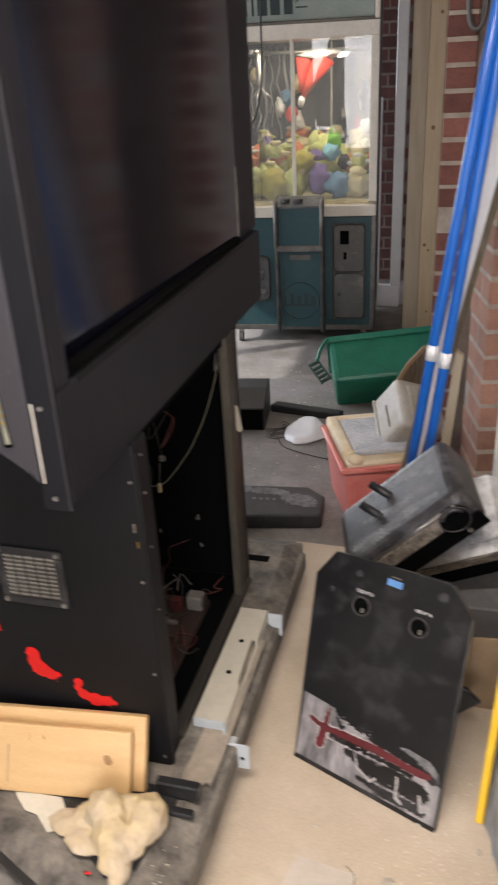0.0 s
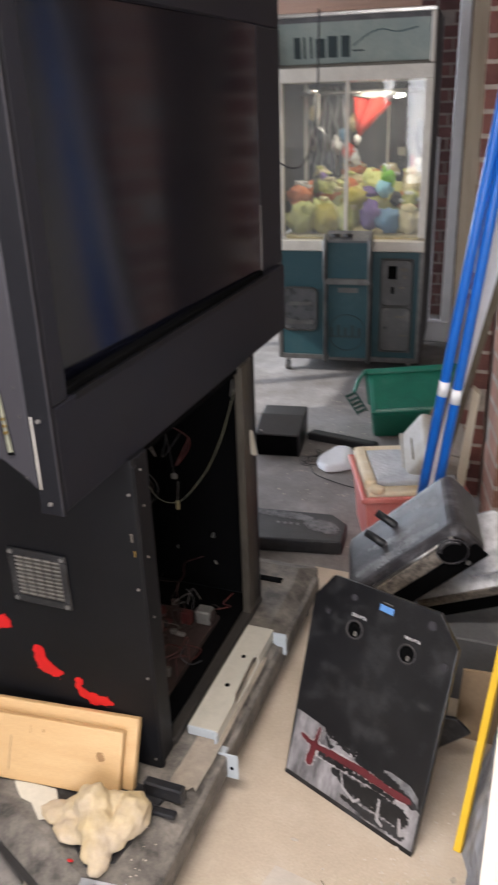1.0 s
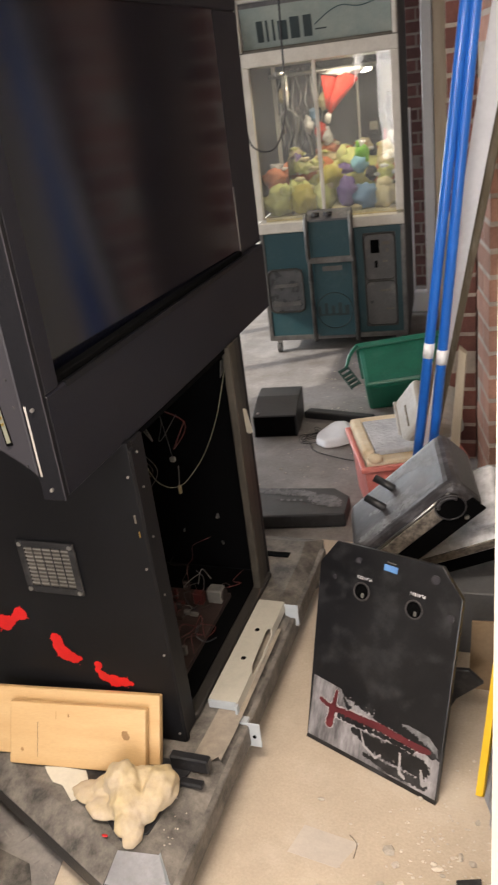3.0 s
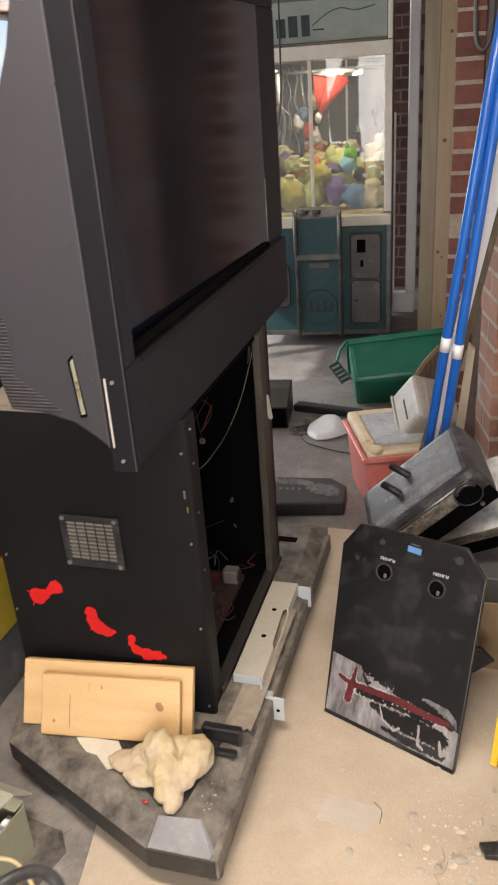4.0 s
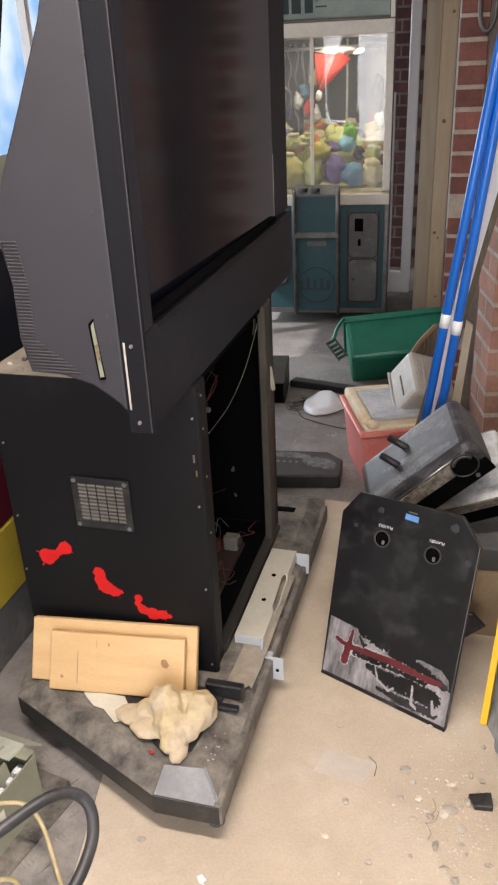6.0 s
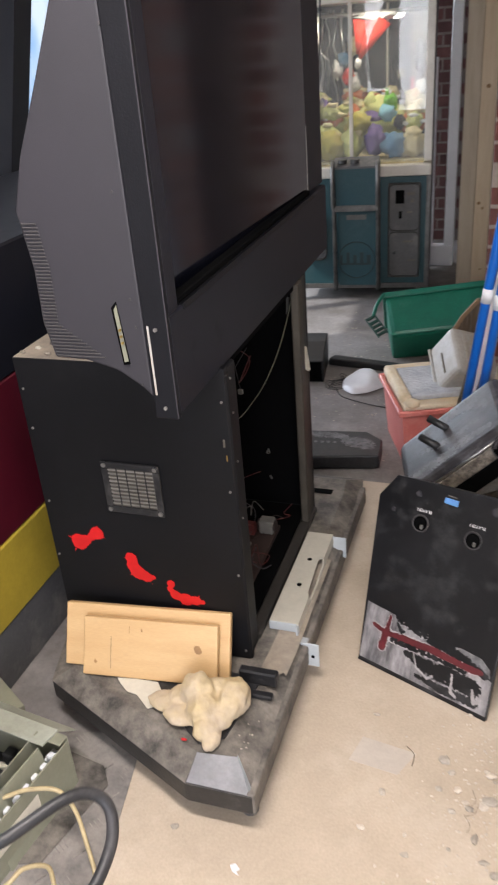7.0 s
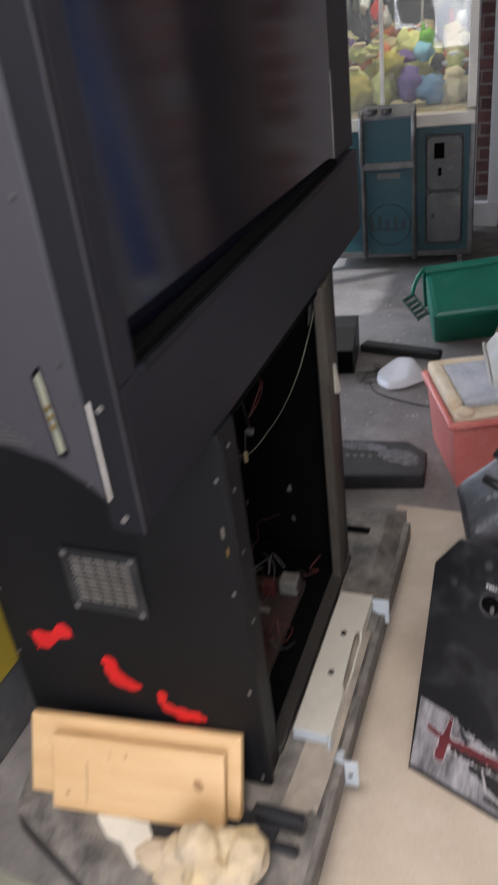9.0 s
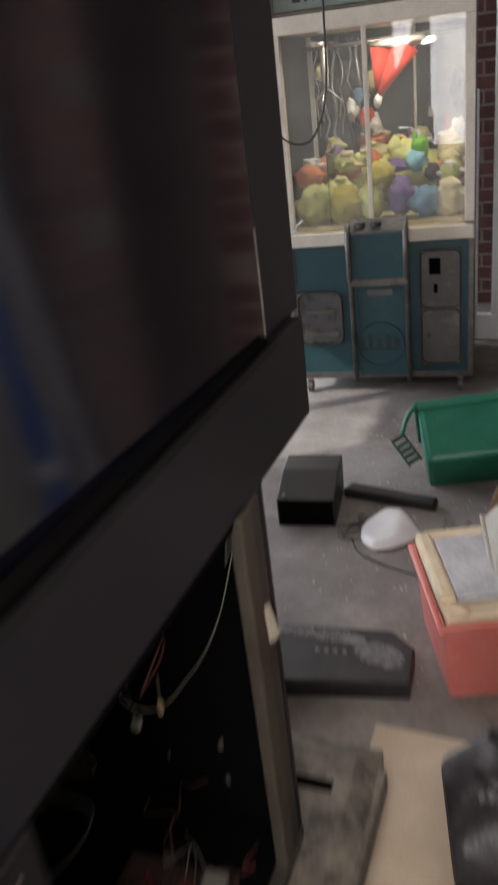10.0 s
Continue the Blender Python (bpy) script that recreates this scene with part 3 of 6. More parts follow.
for i in range(16):
    p = Vector((rnd.uniform(-0.82, -0.63), rnd.uniform(1.42, 1.8), 0.19))
    pts = [p]
    for k in range(5):
        pts.append(pts[-1] + Vector((rnd.uniform(-0.05, 0.05), rnd.uniform(-0.06, 0.06), rnd.uniform(-0.02, 0.045))))
    for q in pts:
        q.x, q.z = max(-1.0, min(-0.61, q.x)), max(0.17, q.z)
        q.y = max(1.25, min(1.86, q.y))
    solid("wire", tube(spline(pts, 5), rnd.choice((0.001, 0.0014, 0.002)), 5), rnd.choice(["wire_grey", "wire_red", "wire_red", "cable_black", "board_brown", "wire_grey"]), "loose thin wire inside the cabinet", "wire", group="loose wires")
solid("earth_wire", tube(spline([(-0.595, 1.83, 0.87), (-0.6, 1.817, 0.838), (-0.64, 1.83, 0.72), (-0.69, 1.847, 0.615), (-0.735, 1.855, 0.545), (-0.78, 1.82, 0.495), (-0.83, 1.80, 0.5), (-0.87, 1.8, 0.55), (-0.9, 1.8, 0.68)], 8), 0.001, 6), "cable_green", "thin pale earth wire hanging in the cabinet", "wire")
solid("paper_scrap", prism([(1.8, 0.842), (1.83, 0.852), (1.835, 0.88), (1.815, 0.885)], "x", -0.602, -0.6005), "wire_grey", "torn paper scrap on the wire", "paper scrap")
solid("wire", tube(spline([(-0.62, 1.28, 0.8), (-0.63, 1.33, 0.75), (-0.63, 1.38, 0.735), (-0.62, 1.4, 0.77), (-0.64, 1.36, 0.84)], 6), 0.0008, 5), "cable_black", "loose black wire by the cabinet's hinge side", "wire", group="loose wires")
plug = thing("connector", (-0.8, 1.84, 0.45), "small white plug hanging inside the cabinet", "plug")
part("plug_body", box(-0.806, -0.796, 1.838, 1.848, 0.452, 0.482, 0.003), "cable_cream", plug)
part("plug_wire", tube(spline([(-0.8, 1.842, 0.485), (-0.795, 1.84, 0.52), (-0.79, 1.835, 0.55)], 6), 0.0015, 5), "wire_grey", plug)
for x, z, s, a in ((-0.71, 0.36, 1.0, 25), (-0.705, 0.265, 0.8, -30), (-0.83, 0.3, 0.6, 10)):
    clip_ = thing("cable_clip", None, "small pale cable clip on the cabinet's inner wall", "clip", "cable clips", m=pose(x, 1.879, z, 0, a, 0))
    part("clip_foot", box(-0.003 * s, 0.003 * s, -0.003, 0.0045, -0.008 * s, 0.008 * s, 0.001), "wire_grey", clip_, local=True)
    part("clip_loop", tube([(0.003 * s, -0.002, 0.006 * s), (0.009 * s, -0.006, 0.002 * s), (0.004 * s, -0.003, -0.006 * s)], 0.0014, 6), "wire_grey", clip_, local=True)
for _k in range(14):
    _x, _y = rnd.uniform(-0.84, -0.64), rnd.uniform(1.42, 1.78)
    solid("loose_connector", box(_x, _x + rnd.uniform(0.01, 0.025), _y, _y + rnd.uniform(0.01, 0.02), 0.182, 0.182 + rnd.uniform(0.008, 0.03), 0.002), rnd.choice(["wire_grey", "wire_red", "board_brown", "board_brown", "cable_black"]), "small loose plug among the wires", "plug", group="loose connectors")
for _k in range(6):
    _y, _z = 1.3 + 0.08 * _k, 0.8 + 0.05 * math.sin(_k * 2.3)
    solid("wire", tube(spline([(-0.66 - 0.02 * (_k % 4), _y, _z), (-0.7, _y + 0.05 * math.sin(_k), _z - 0.06), (-0.76 + 0.03 * (_k % 3), _y + 0.04, _z - 0.02), (-0.82, _y + 0.02, _z + 0.05), (-0.9, _y, 0.9)], 6), 0.0011 + 0.0007 * (_k % 2), 5), ("wire_red", "cable_black", "board_brown", "wire_grey", "cable_black")[_k % 5], "loose thin wire in the top of the cabinet", "wire", group="loose wires")
for _x, _y, _z, _s in ((-0.69, 1.33, 0.79, 0.02), (-0.72, 1.45, 0.74, 0.016), (-0.68, 1.6, 0.7, 0.014), (-0.78, 1.36, 0.82, 0.024), (-0.84, 1.7, 0.6, 0.012)):
    _pl = thing("connector", (_x, _y, _z), "small pale plug hanging on its wire inside the cabinet", "plug", "hanging plugs")
    part("plug_body", box(_x - _s / 2, _x + _s / 2, _y - _s / 3, _y + _s / 3, _z - _s, _z, 0.002), "wire_grey", _pl)
    part("plug_wire", tube([(_x, _y, _z), (_x - 0.01, _y + 0.005, _z + 0.05), (_x - 0.03, _y, 0.91)], 0.001, 5), "cable_black", _pl)
tag_ = thing("paper_tag", (-0.555, 1.87, 0.66), "yellowed paper tag stuck on the cabinet's edge", "paper tag")
part("sheet", prism([(1.842, 0.735), (1.862, 0.725), (1.895, 0.64), (1.872, 0.645), (1.85, 0.66)], "x", -0.5665, -0.564), "paper", tag_)

# ---------------------------------------------------------------- television on the cabinet
BX = -0.570
tv = thing("rear_projection_television", (-0.7, 1.54, 0.93), "large dark rear-projection television on top of the arcade cabinet", "television")
Y0, Y1, Z0, Z1 = 0.972, 2.18, 0.928, 1.86
A0, A1, B0, B1 = 1.03, 2.035, 1.138, 1.725
RY = 2.215  # the frame beside the screen stands back behind the lower panel
part("lower_bezel", box(-0.61, BX, Y0 + 0.012, Y1, Z0, B0 - 0.02, 0.004), "bezel_black", tv)
part("upper_bezel", box(-0.612, BX - 0.018, Y0 + 0.012, RY, B1, Z1, 0.004), "bezel_black", tv)
part("side_bezel", box(-0.612, BX - 0.018, A1, RY, B0 - 0.02, B1, 0.003), "bezel_black", tv)
part("side_bezel", box(-0.61, BX, Y0 + 0.012, A0, B0 - 0.02, B1, 0.003), "bezel_black", tv)
part("bezel_lip", prism([(-0.59, B0 - 0.02), (BX, B0 - 0.018), (BX + 0.003, B0 - 0.028), (-0.59, B0 - 0.03)], "y", A0 + 0.02, A1 - 0.002), "cabinet_black", tv, "worn lower lip under the screen")
part("edge_strip", box(-0.614, BX + 0.001, Y0, Y0 + 0.0118, Z0 - 0.002, Z1, 0.0015), "strip_grey", tv, "dark side strip with bolts")
part("edge_bead", box(BX - 0.0005, BX + 0.0018, Y0 - 0.0008, Y0 + 0.0012, Z0, Z1), "case_grey", tv)
_s = bmesh.new()
box(-0.004, 0.004, (A0 - A1) / 2 - 0.012, (A1 - A0) / 2 - 0.002, B0 - 0.02, B1, 0, 1, _s, pose(-0.6035, (A0 + A1) / 2, 0, 0, 0, -1.4))
part("screen", _s, "screen_glass", tv, "dark glossy screen")
part("screen_seal", box(-0.602, -0.589, A1 - 0.014, A1 - 0.001, B0 - 0.02, B1, 0.002), "shade_black", tv)
part("screen_seal", box(-0.6, -0.578, A0 + 0.001, A1 - 0.015, B0 - 0.019, B0 - 0.006, 0.002), "shade_black", tv)
part("trim_clip", box(BX - 0.02, BX - 0.0165, A1 + 0.0005, A1 + 0.004, 1.119, 1.3, 0.0003), "galvanised", tv, "thin metal trim edge")
# Pale colour stands for the window's glint on a metal strip.
part("light_strip", box(-0.6085, -0.6045, Y0 - 0.0012, Y0 - 0.0001, 0.973, 1.104, 0.0003), "cloudy_bin", tv, "thin pale strip standing for a glint on metal")
case_side = [(-0.616, 0.965), (-0.635, 0.985), (-0.68, 1.015), (-0.74, 1.032), (-0.805, 1.035), (-0.818, 1.1), (-0.815, 1.2), (-0.828, 1.30), (-0.80, 1.385), (-0.745, 1.5), (-0.69, 1.62), (-0.665, 1.7), (-0.65, Z1), (-0.616, Z1)]
part("casing", prism(case_side, "y", Y0 + 0.004, Y1 - 0.004, 0.004), "case_grey", tv, "dark grey textured plastic rear casing")
part("connector_recess", prism([(-0.672, 1.135), (-0.662, 1.145), (-0.652, 1.03), (-0.664, 1.028)], "y", Y0 + 0.0005, Y0 + 0.0045), "shade_black", tv)
sock = part("connector_plate", prism([(-0.667, 1.132), (-0.661, 1.14), (-0.653, 1.036), (-0.661, 1.034)], "y", Y0 - 0.0005, Y0 + 0.001), "olive_paint", tv, "tan connector plate")
for z in (1.095, 1.083, 1.071):
    part("socket", disc((-0.6595 + (1.085 - z) * 0.06, Y0 - 0.002, z), "y", 0.0026, 0.003, 10), "brass", sock)
rear = [(1.035, -0.805), (1.1, -0.818), (1.2, -0.815), (1.3, -0.828), (1.385, -0.8), (1.5, -0.745)]
# Ribs are paler than the casing: light on their upper faces, put into colour.
for i in range(39):
    z = 1.038 + i * 0.0063
    xr = next((a[1] + (b[1] - a[1]) * (z - a[0]) / (b[0] - a[0]) for a, b in zip(rear, rear[1:]) if a[0] <= z < b[0]), -0.785)
    w = 0.034 if z > 1.1 else 0.034 + (1.1 - z) * 1.15
    part("vent_rib", box(xr + 0.004, xr + w, Y0 + 0.002, Y0 + 0.0045, z, z + 0.0027, 0.0006), "rib_grey", tv)
for x, z in ((-0.592, 1.098), (-0.592, 0.948)):
    part("bolt", disc((x, Y0 - 0.002, z), "y", 0.0034, 0.004, 12), "galvanised", tv)
for x, z in ((-0.612, 1.57), (-0.632, 1.33), (-0.628, 1.15), (-0.625, 1.10), (-0.628, 0.99)):
    part("screw", disc((x - 0.006, Y0 + 0.003, z), "y", 0.0026, 0.003, 8), "rib_grey", tv)

# ---------------------------------------------------------------- plinth under the cabinet
base = thing("cabinet_plinth", (-0.75, 1.5, 0), "dusty black moulded plastic plinth under the arcade cabinet", "plinth")
outer = [(-0.474, 0.87), (-0.632, 0.868), (-1.1, 1.08), (-1.15, 1.25), (-1.15, 2.1), (-1.05, 2.26), (-0.49, 2.26), (-0.474, 2.1)]
part("plinth_body", prism(outer, "z", -0.004, 0.055, 0.004), "base_black", base)
bm = bmesh.new()
inner = [(-0.53, 0.945), (-0.625, 0.935), (-1.05, 1.115), (-1.1, 1.26), (-1.1, 2.09), (-1.03, 2.2), (-0.54, 2.2), (-0.53, 2.1)]
va = [bm.verts.new((x, y, 0.0555)) for x, y in outer]
vb = [bm.verts.new((x, y, 0.082)) for x, y in inner]
for i in range(1, 8):
    bm.faces.new((va[i], va[(i + 1) % 8], vb[(i + 1) % 8], vb[i]))
bm.faces.new(vb)
bmesh.ops.recalc_face_normals(bm, faces=bm.faces[:])
part("plinth_top", bm, "base_plastic", base)
part("chamfer", prism([(-0.47, 0.868), (-0.632, 0.868), (-0.632, 0.8685), (-0.47, 0.8685)], "z", 0.0552, 0.0556), "base_plastic", base)
bm = bmesh.new()
bm.faces.new([bm.verts.new(p) for p in ((-0.478, 0.872, 0.0565), (-0.53, 0.944, 0.0828), (-0.625, 0.934, 0.0828), (-0.63, 0.871, 0.0565))])
bmesh.ops.solidify(bm, geom=bm.faces[:], thickness=0.001)
part("front_chamfer", bm, "lit_chamfer", base, "grey sloping front chamfer coloured paler for light on it")
part("side_rail", box(-0.488, -0.469, 0.872, 2.2, -0.002, 0.06, 0.003), "base_plastic", base, "scuffed metal side rail")
for x, y in ((-0.505, 0.93), (-1.03, 1.2), (-0.51, 2.15), (-1.08, 2.0)):
    part("foot", tube([(x, y, -0.0729), (x, y, -0.003)], 0.02, 14, smooth=False), "skirt_grey", base)
part("inset_plate", prism([(-0.95, 1.19), (-0.63, 0.955), (-0.575, 0.985), (-0.545, 1.19)], "z", 0.0825, 0.088, 0.001), "black_plastic", base, "loose glossy black insert plate")
part("paint_sheet", prism([(-0.91, 1.1), (-0.895, 1.085), (-0.865, 1.062), (-0.835, 1.058), (-0.79, 1.022), (-0.75, 1.05), (-0.80, 1.11), (-0.86, 1.108)], "z", 0.0885, 0.09), "paper", base, "crumpled white paper with red marks")
for _x, _y in ((-0.785, 1.068), (-0.77, 1.075), (-0.665, 0.955)):
    part("red_mark", blob((_x, _y, 0.091), (0.007, 0.004, 0.002), 0.3, 4, 2, _x), "splash_red", base, "spot of red paint")
part("catch", box(-0.6, -0.5, 1.165, 1.19, 0.084, 0.125, 0.004), "black_plastic", base)
part("catch", box(-0.56, -0.50, 1.12, 1.14, 0.084, 0.098, 0.003), "black_plastic", base)
part("dirt_layer", prism([(-0.562, 1.2), (-0.54, 1.215), (-0.52, 1.2), (-0.5, 1.225), (-0.49, 1.215), (-0.486, 1.3), (-0.486, 1.72), (-0.545, 1.72), (-0.557, 1.3)], "z", 0.0822, 0.0835), "dust_tan", base, "layer of tan builder's dust")
# Bright facet at the corner: light put into its pale colour.
bm = bmesh.new()
bm.faces.new([bm.verts.new(p) for p in ((-0.4765, 0.8715, 0.0572), (-0.4765, 0.885, 0.0572), (-0.53, 0.95, 0.0835), (-0.531, 0.944, 0.0835))])
bmesh.ops.solidify(bm, geom=bm.faces[:], thickness=0.001)
part("corner_facet", bm, "bracket_tab", base, "small corner facet coloured pale for light on it")
for _k in range(18):
    _x, _y = rnd.uniform(-0.62, -0.5), rnd.uniform(0.95, 1.16)
    part("crumb", blob((_x, _y, 0.0835), (rnd.uniform(0.001, 0.003), rnd.uniform(0.001, 0.003), 0.0015), 0.3, 4, 1, _x), "rubble", base)
# scaled about the camera's eye to fit the view; feet eight centimetres high
EYE_SCALED = Matrix.Translation((0.008, -0.003, 0.07)) @ Matrix.Scale(0.955, 4)
base.matrix_basis = EYE_SCALED @ base.matrix_basis
riser = thing("cabinet_riser", (-0.8, 1.55, 0.1486), "black board under the arcade cabinet", "riser")
part("riser_board", box(-1.06, -0.565, 1.2, 1.9, 0.1486, 0.1506), "shade_black", riser)

# ---------------------------------------------------------------- pine boards and carved foam
for lab, m_, w, h, knots in (("large pale pine board leaning against the cabinet side", pose(-0.802, 1.1, 0.149, -28, -1.2, 5), 0.216, 0.158, ()),
                             ("smaller pale pine board leaning on a larger one", pose(-0.782, 1.073, 0.149, -28, -1.2, 5), 0.174, 0.145, ((0.125, 0.08, 0.012), (-0.14, 0.032, 0.005), (-0.02, 0.118, 0.004)))):
    b = thing("pine_board", (0, 0, 0), lab, "wooden board", "pine boards", m=m_)
    part("plank", box(-w, w, -0.022, 0.0, 0.0, h, 0.004, 2), "pine", b, local=True)
    for kx, kz, r in knots:
        part("knot", splash([(kx, kz, r * 0.7), (kx - r * 0.3, kz + r * 0.6, r * 0.6)], kx * 50, lambda x, z: (x, -0.0222, z), 0.002), "pine_knot", b, "soft brown knot", local=True)
    if knots:
        part("crack", box(-0.1, -0.0988, -0.0224, -0.022, 0.02, 0.1), "rough_board", b, local=True)
        part("crack", box(-0.052, -0.051, -0.0224, -0.022, 0.11, 0.128), "pine_knot", b, local=True)

foam = bmesh.new()
for c, r, s in (((-0.672, 1.062, 0.135), (0.044, 0.042, 0.048), 1), ((-0.65, 1.025, 0.12), (0.04, 0.045, 0.04), 2), ((-0.625, 0.988, 0.105), (0.034, 0.042, 0.028), 3), ((-0.606, 0.962, 0.099), (0.022, 0.034, 0.019), 4),
                ((-0.59, 1.075, 0.118), (0.04, 0.058, 0.042), 5), ((-0.74, 1.045, 0.102), (0.06, 0.034, 0.014), 6), ((-0.7, 1.015, 0.102), (0.05, 0.038, 0.017), 7), ((-0.63, 1.085, 0.118), (0.035, 0.034, 0.04), 8),
                ((-0.715, 1.06, 0.112), (0.036, 0.032, 0.024), 9), ((-0.61, 1.03, 0.105), (0.035, 0.045, 0.03), 10)):
    blob(c, r, 0.09, 5.0, 4, s * 2.3, foam)
foam_ob = solid("carved_foam", foam, "bone_foam", "lumpy cream carved foam piece on the plinth", "foam")
# Foam goes with the plinth, scaled about the camera's eye.
foam_ob.matrix_basis = Matrix.Translation((0.006, 0.004, 0)) @ EYE_SCALED
_rm = foam_ob.modifiers.new("fuse", "REMESH")
_rm.mode, _rm.voxel_size, _rm.use_smooth_shade = "VOXEL", 0.0032, True
_sm = foam_ob.modifiers.new("worn", "SMOOTH")
_sm.factor, _sm.iterations = 0.5, 6

# ---------------------------------------------------------------- metal bracket
br = thing("metal_bracket", (-0.5, 1.52, 0.08), "cream painted folded steel bracket lying on the plinth", "bracket")
part("top_flange", prism([(-0.548, 1.315), (-0.47, 1.315), (-0.47, 1.43), (-0.478, 1.45), (-0.484, 1.595), (-0.48, 1.605), (-0.47, 1.605), (-0.47, 1.73), (-0.548, 1.73)], "z", 0.172, 0.176, 0.0008), "bracket_paint", br)
part("end_flange", box(-0.548, -0.475, 1.311, 1.3148, 0.15, 0.176, 0.001), "bracket_tab", br)
part("front_flange", prism([(1.315, 0.172), (1.315, 0.1495), (1.73, 0.1495), (1.73, 0.172), (1.605, 0.172), (1.598, 0.16), (1.53, 0.158), (1.515, 0.154), (1.485, 0.155), (1.45, 0.158), (1.43, 0.16), (1.43, 0.172)], "x", -0.4745, -0.4705, 0.0, None, Matrix(((1, 0, -0.12, 0.172 * 0.12), (0, 1, 0, 0), (0, 0, 1, 0), (0, 0, 0, 1)))), "bracket_paint", br)
# Black instead of cream: the shade inside the bracket is put into the colour.
part("rear_flange", box(-0.548, -0.5445, 1.315, 1.73, 0.1495, 0.1715, 0.0005), "black_plastic", br, "inner flange coloured dark for the shade behind the notch")
part("tab", box(-0.446, -0.412, 1.292, 1.296, 0.062, 0.136, 0.0015), "bracket_tab", br, "pale zinc end tab")
part("tab", box(-0.47, -0.43, 1.722, 1.726, 0.1, 0.172, 0.0015), "bracket_tab", br, "pale zinc end tab")
for y in (1.474, 1.593):
    part("hole", disc((-0.509, y, 0.1762), "z", 0.007, 0.001, 14), "shade_black", br)
part("tab_arm", box(-0.47, -0.444, 1.292, 1.3148, 0.128, 0.136, 0.001), "bracket_tab", br)
part("tab_arm", box(-0.474, -0.468, 1.3, 1.3148, 0.13, 0.172, 0.001), "bracket_tab", br)
part("hole", disc((-0.428, 1.2915, 0.095), "y", 0.005, 0.001, 12), "shade_black", br)

# ---------------------------------------------------------------- control panel propped on edge
PM = pose(-0.333, 1.405, 0.007, 0, 0, math.degrees(math.atan2(-0.389, 0.921))) @ pose(0, 0, 0, 90 - 22.8, 0, 0)
cp = thing("control_panel", None, "black two-player control panel propped upside down on its edge", "control panel", m=PM)
outl = [(0.0, 0.0), (0.37, 0.0), (0.345, 0.48), (0.284, 0.54), (-0.005, 0.52), (-0.045, 0.455)]
part("panel_plate", prism(outl, "z", -0.014, 0.0, 0.002), "panel_black", cp, local=True)
part("printed_band", prism([(0.003, 0.0055), (0.367, 0.0055), (0.361, 0.1), (0.3, 0.122), (0.2, 0.14), (0.08, 0.16), (-0.008, 0.166)], "z", 0.0002, 0.0008), "panel_print", cp, "grey smeared printed artwork", local=True)
part("dusty_band", prism([(0.24, 0.142), (0.27, 0.15), (0.325, 0.146), (0.35, 0.128), (0.356, 0.106), (0.3, 0.126)], "z", 0.0002, 0.0006), "grey_smear", cp, local=True)
def chain(pts, n=9):
    """Drops of paint strung along straight runs: each point is x, y, radius."""
    return [tuple(a[i] + (b[i] - a[i]) * k / n for i in range(3)) for a, b in zip(pts, pts[1:]) for k in range(n)]


def inked(name, drops, seed, h, mat, lab, ragged=1.0):
    part(name, splash(drops, seed, lambda x, y: (x, y, h), 0.0019, ragged), mat, cp, lab, local=True)


hilt = chain([(0.066, 0.15, 0.003), (0.064, 0.118, 0.004), (0.06, 0.085, 0.006), (0.058, 0.055, 0.007)], 6) + chain([(0.024, 0.112, 0.004), (0.045, 0.106, 0.004), (0.085, 0.104, 0.005)], 5)
blade = chain([(0.09, 0.104, 0.0065), (0.2, 0.112, 0.006), (0.3, 0.108, 0.005), (0.335, 0.111, 0.003)], 12)
belly = chain([(0.085, 0.092, 0.0055), (0.2, 0.096, 0.005), (0.3, 0.095, 0.004)], 12)
hilt, blade, belly = ([(x, y, r * k) for x, y, r in part_] for part_, k in ((hilt, 1.35), (blade, 1.5), (belly, 1.4)))
inked("sword_outline", [(x, y, r * 1.2) for x, y, r in hilt + blade + belly], 2.0, 0.0010, "blade_edge", "thin pale outline")
inked("sword_print", hilt + blade, 2.0, 0.0014, "blade_red", "dark red printed sword", 0.6)
inked("scorch", belly, 5.0, 0.0018, "panel_black", "black worn stretch of the blade", 1.6)
inked("scorch", chain([(0.09, 0.14, 0.004), (0.105, 0.122, 0.004), (0.115, 0.128, 0.002)], 5), 8.0, 0.0018, "panel_black", "black worn stretch of the blade", 2.0)
inked("splatter", [(x, y, r * 0.7) for x, y, r in chain([(0.16, 0.07, 0.002), (0.185, 0.045, 0.004), (0.204, 0.026, 0.006), (0.225, 0.04, 0.003)], 5)], 11.0, 0.0010, "blade_edge", "pale paint splatter", 1.1)
inked("splatter", [(x, y, r * 0.7) for x, y, r in chain([(0.26, 0.06, 0.003), (0.283, 0.04, 0.004), (0.285, 0.02, 0.006)], 5)] + [(x, y, r * 0.7) for x, y, r in chain([(0.285, 0.02, 0.004), (0.31, 0.035, 0.005), (0.335, 0.03, 0.004), (0.35, 0.05, 0.004)], 4)], 14.0, 0.0010, "blade_edge", "pale paint splatter", 1.1)
inked("splatter", [(0.16, 0.134, 0.008), (0.175, 0.139, 0.009)], 17.0, 0.0010, "panel_print", "pale paint splatter", 0.8)
inked("scorch", chain([(0.13, 0.075, 0.008), (0.2, 0.062, 0.016), (0.26, 0.066, 0.018), (0.335, 0.062, 0.018)], 7), 21.0, 0.0011, "panel_black", "black worn part of the print", 1.3)
inked("scorch", chain([(0.17, 0.03, 0.006), (0.25, 0.024, 0.011), (0.345, 0.03, 0.012)], 7), 27.0, 0.0011, "panel_black", "black worn part of the print", 1.3)
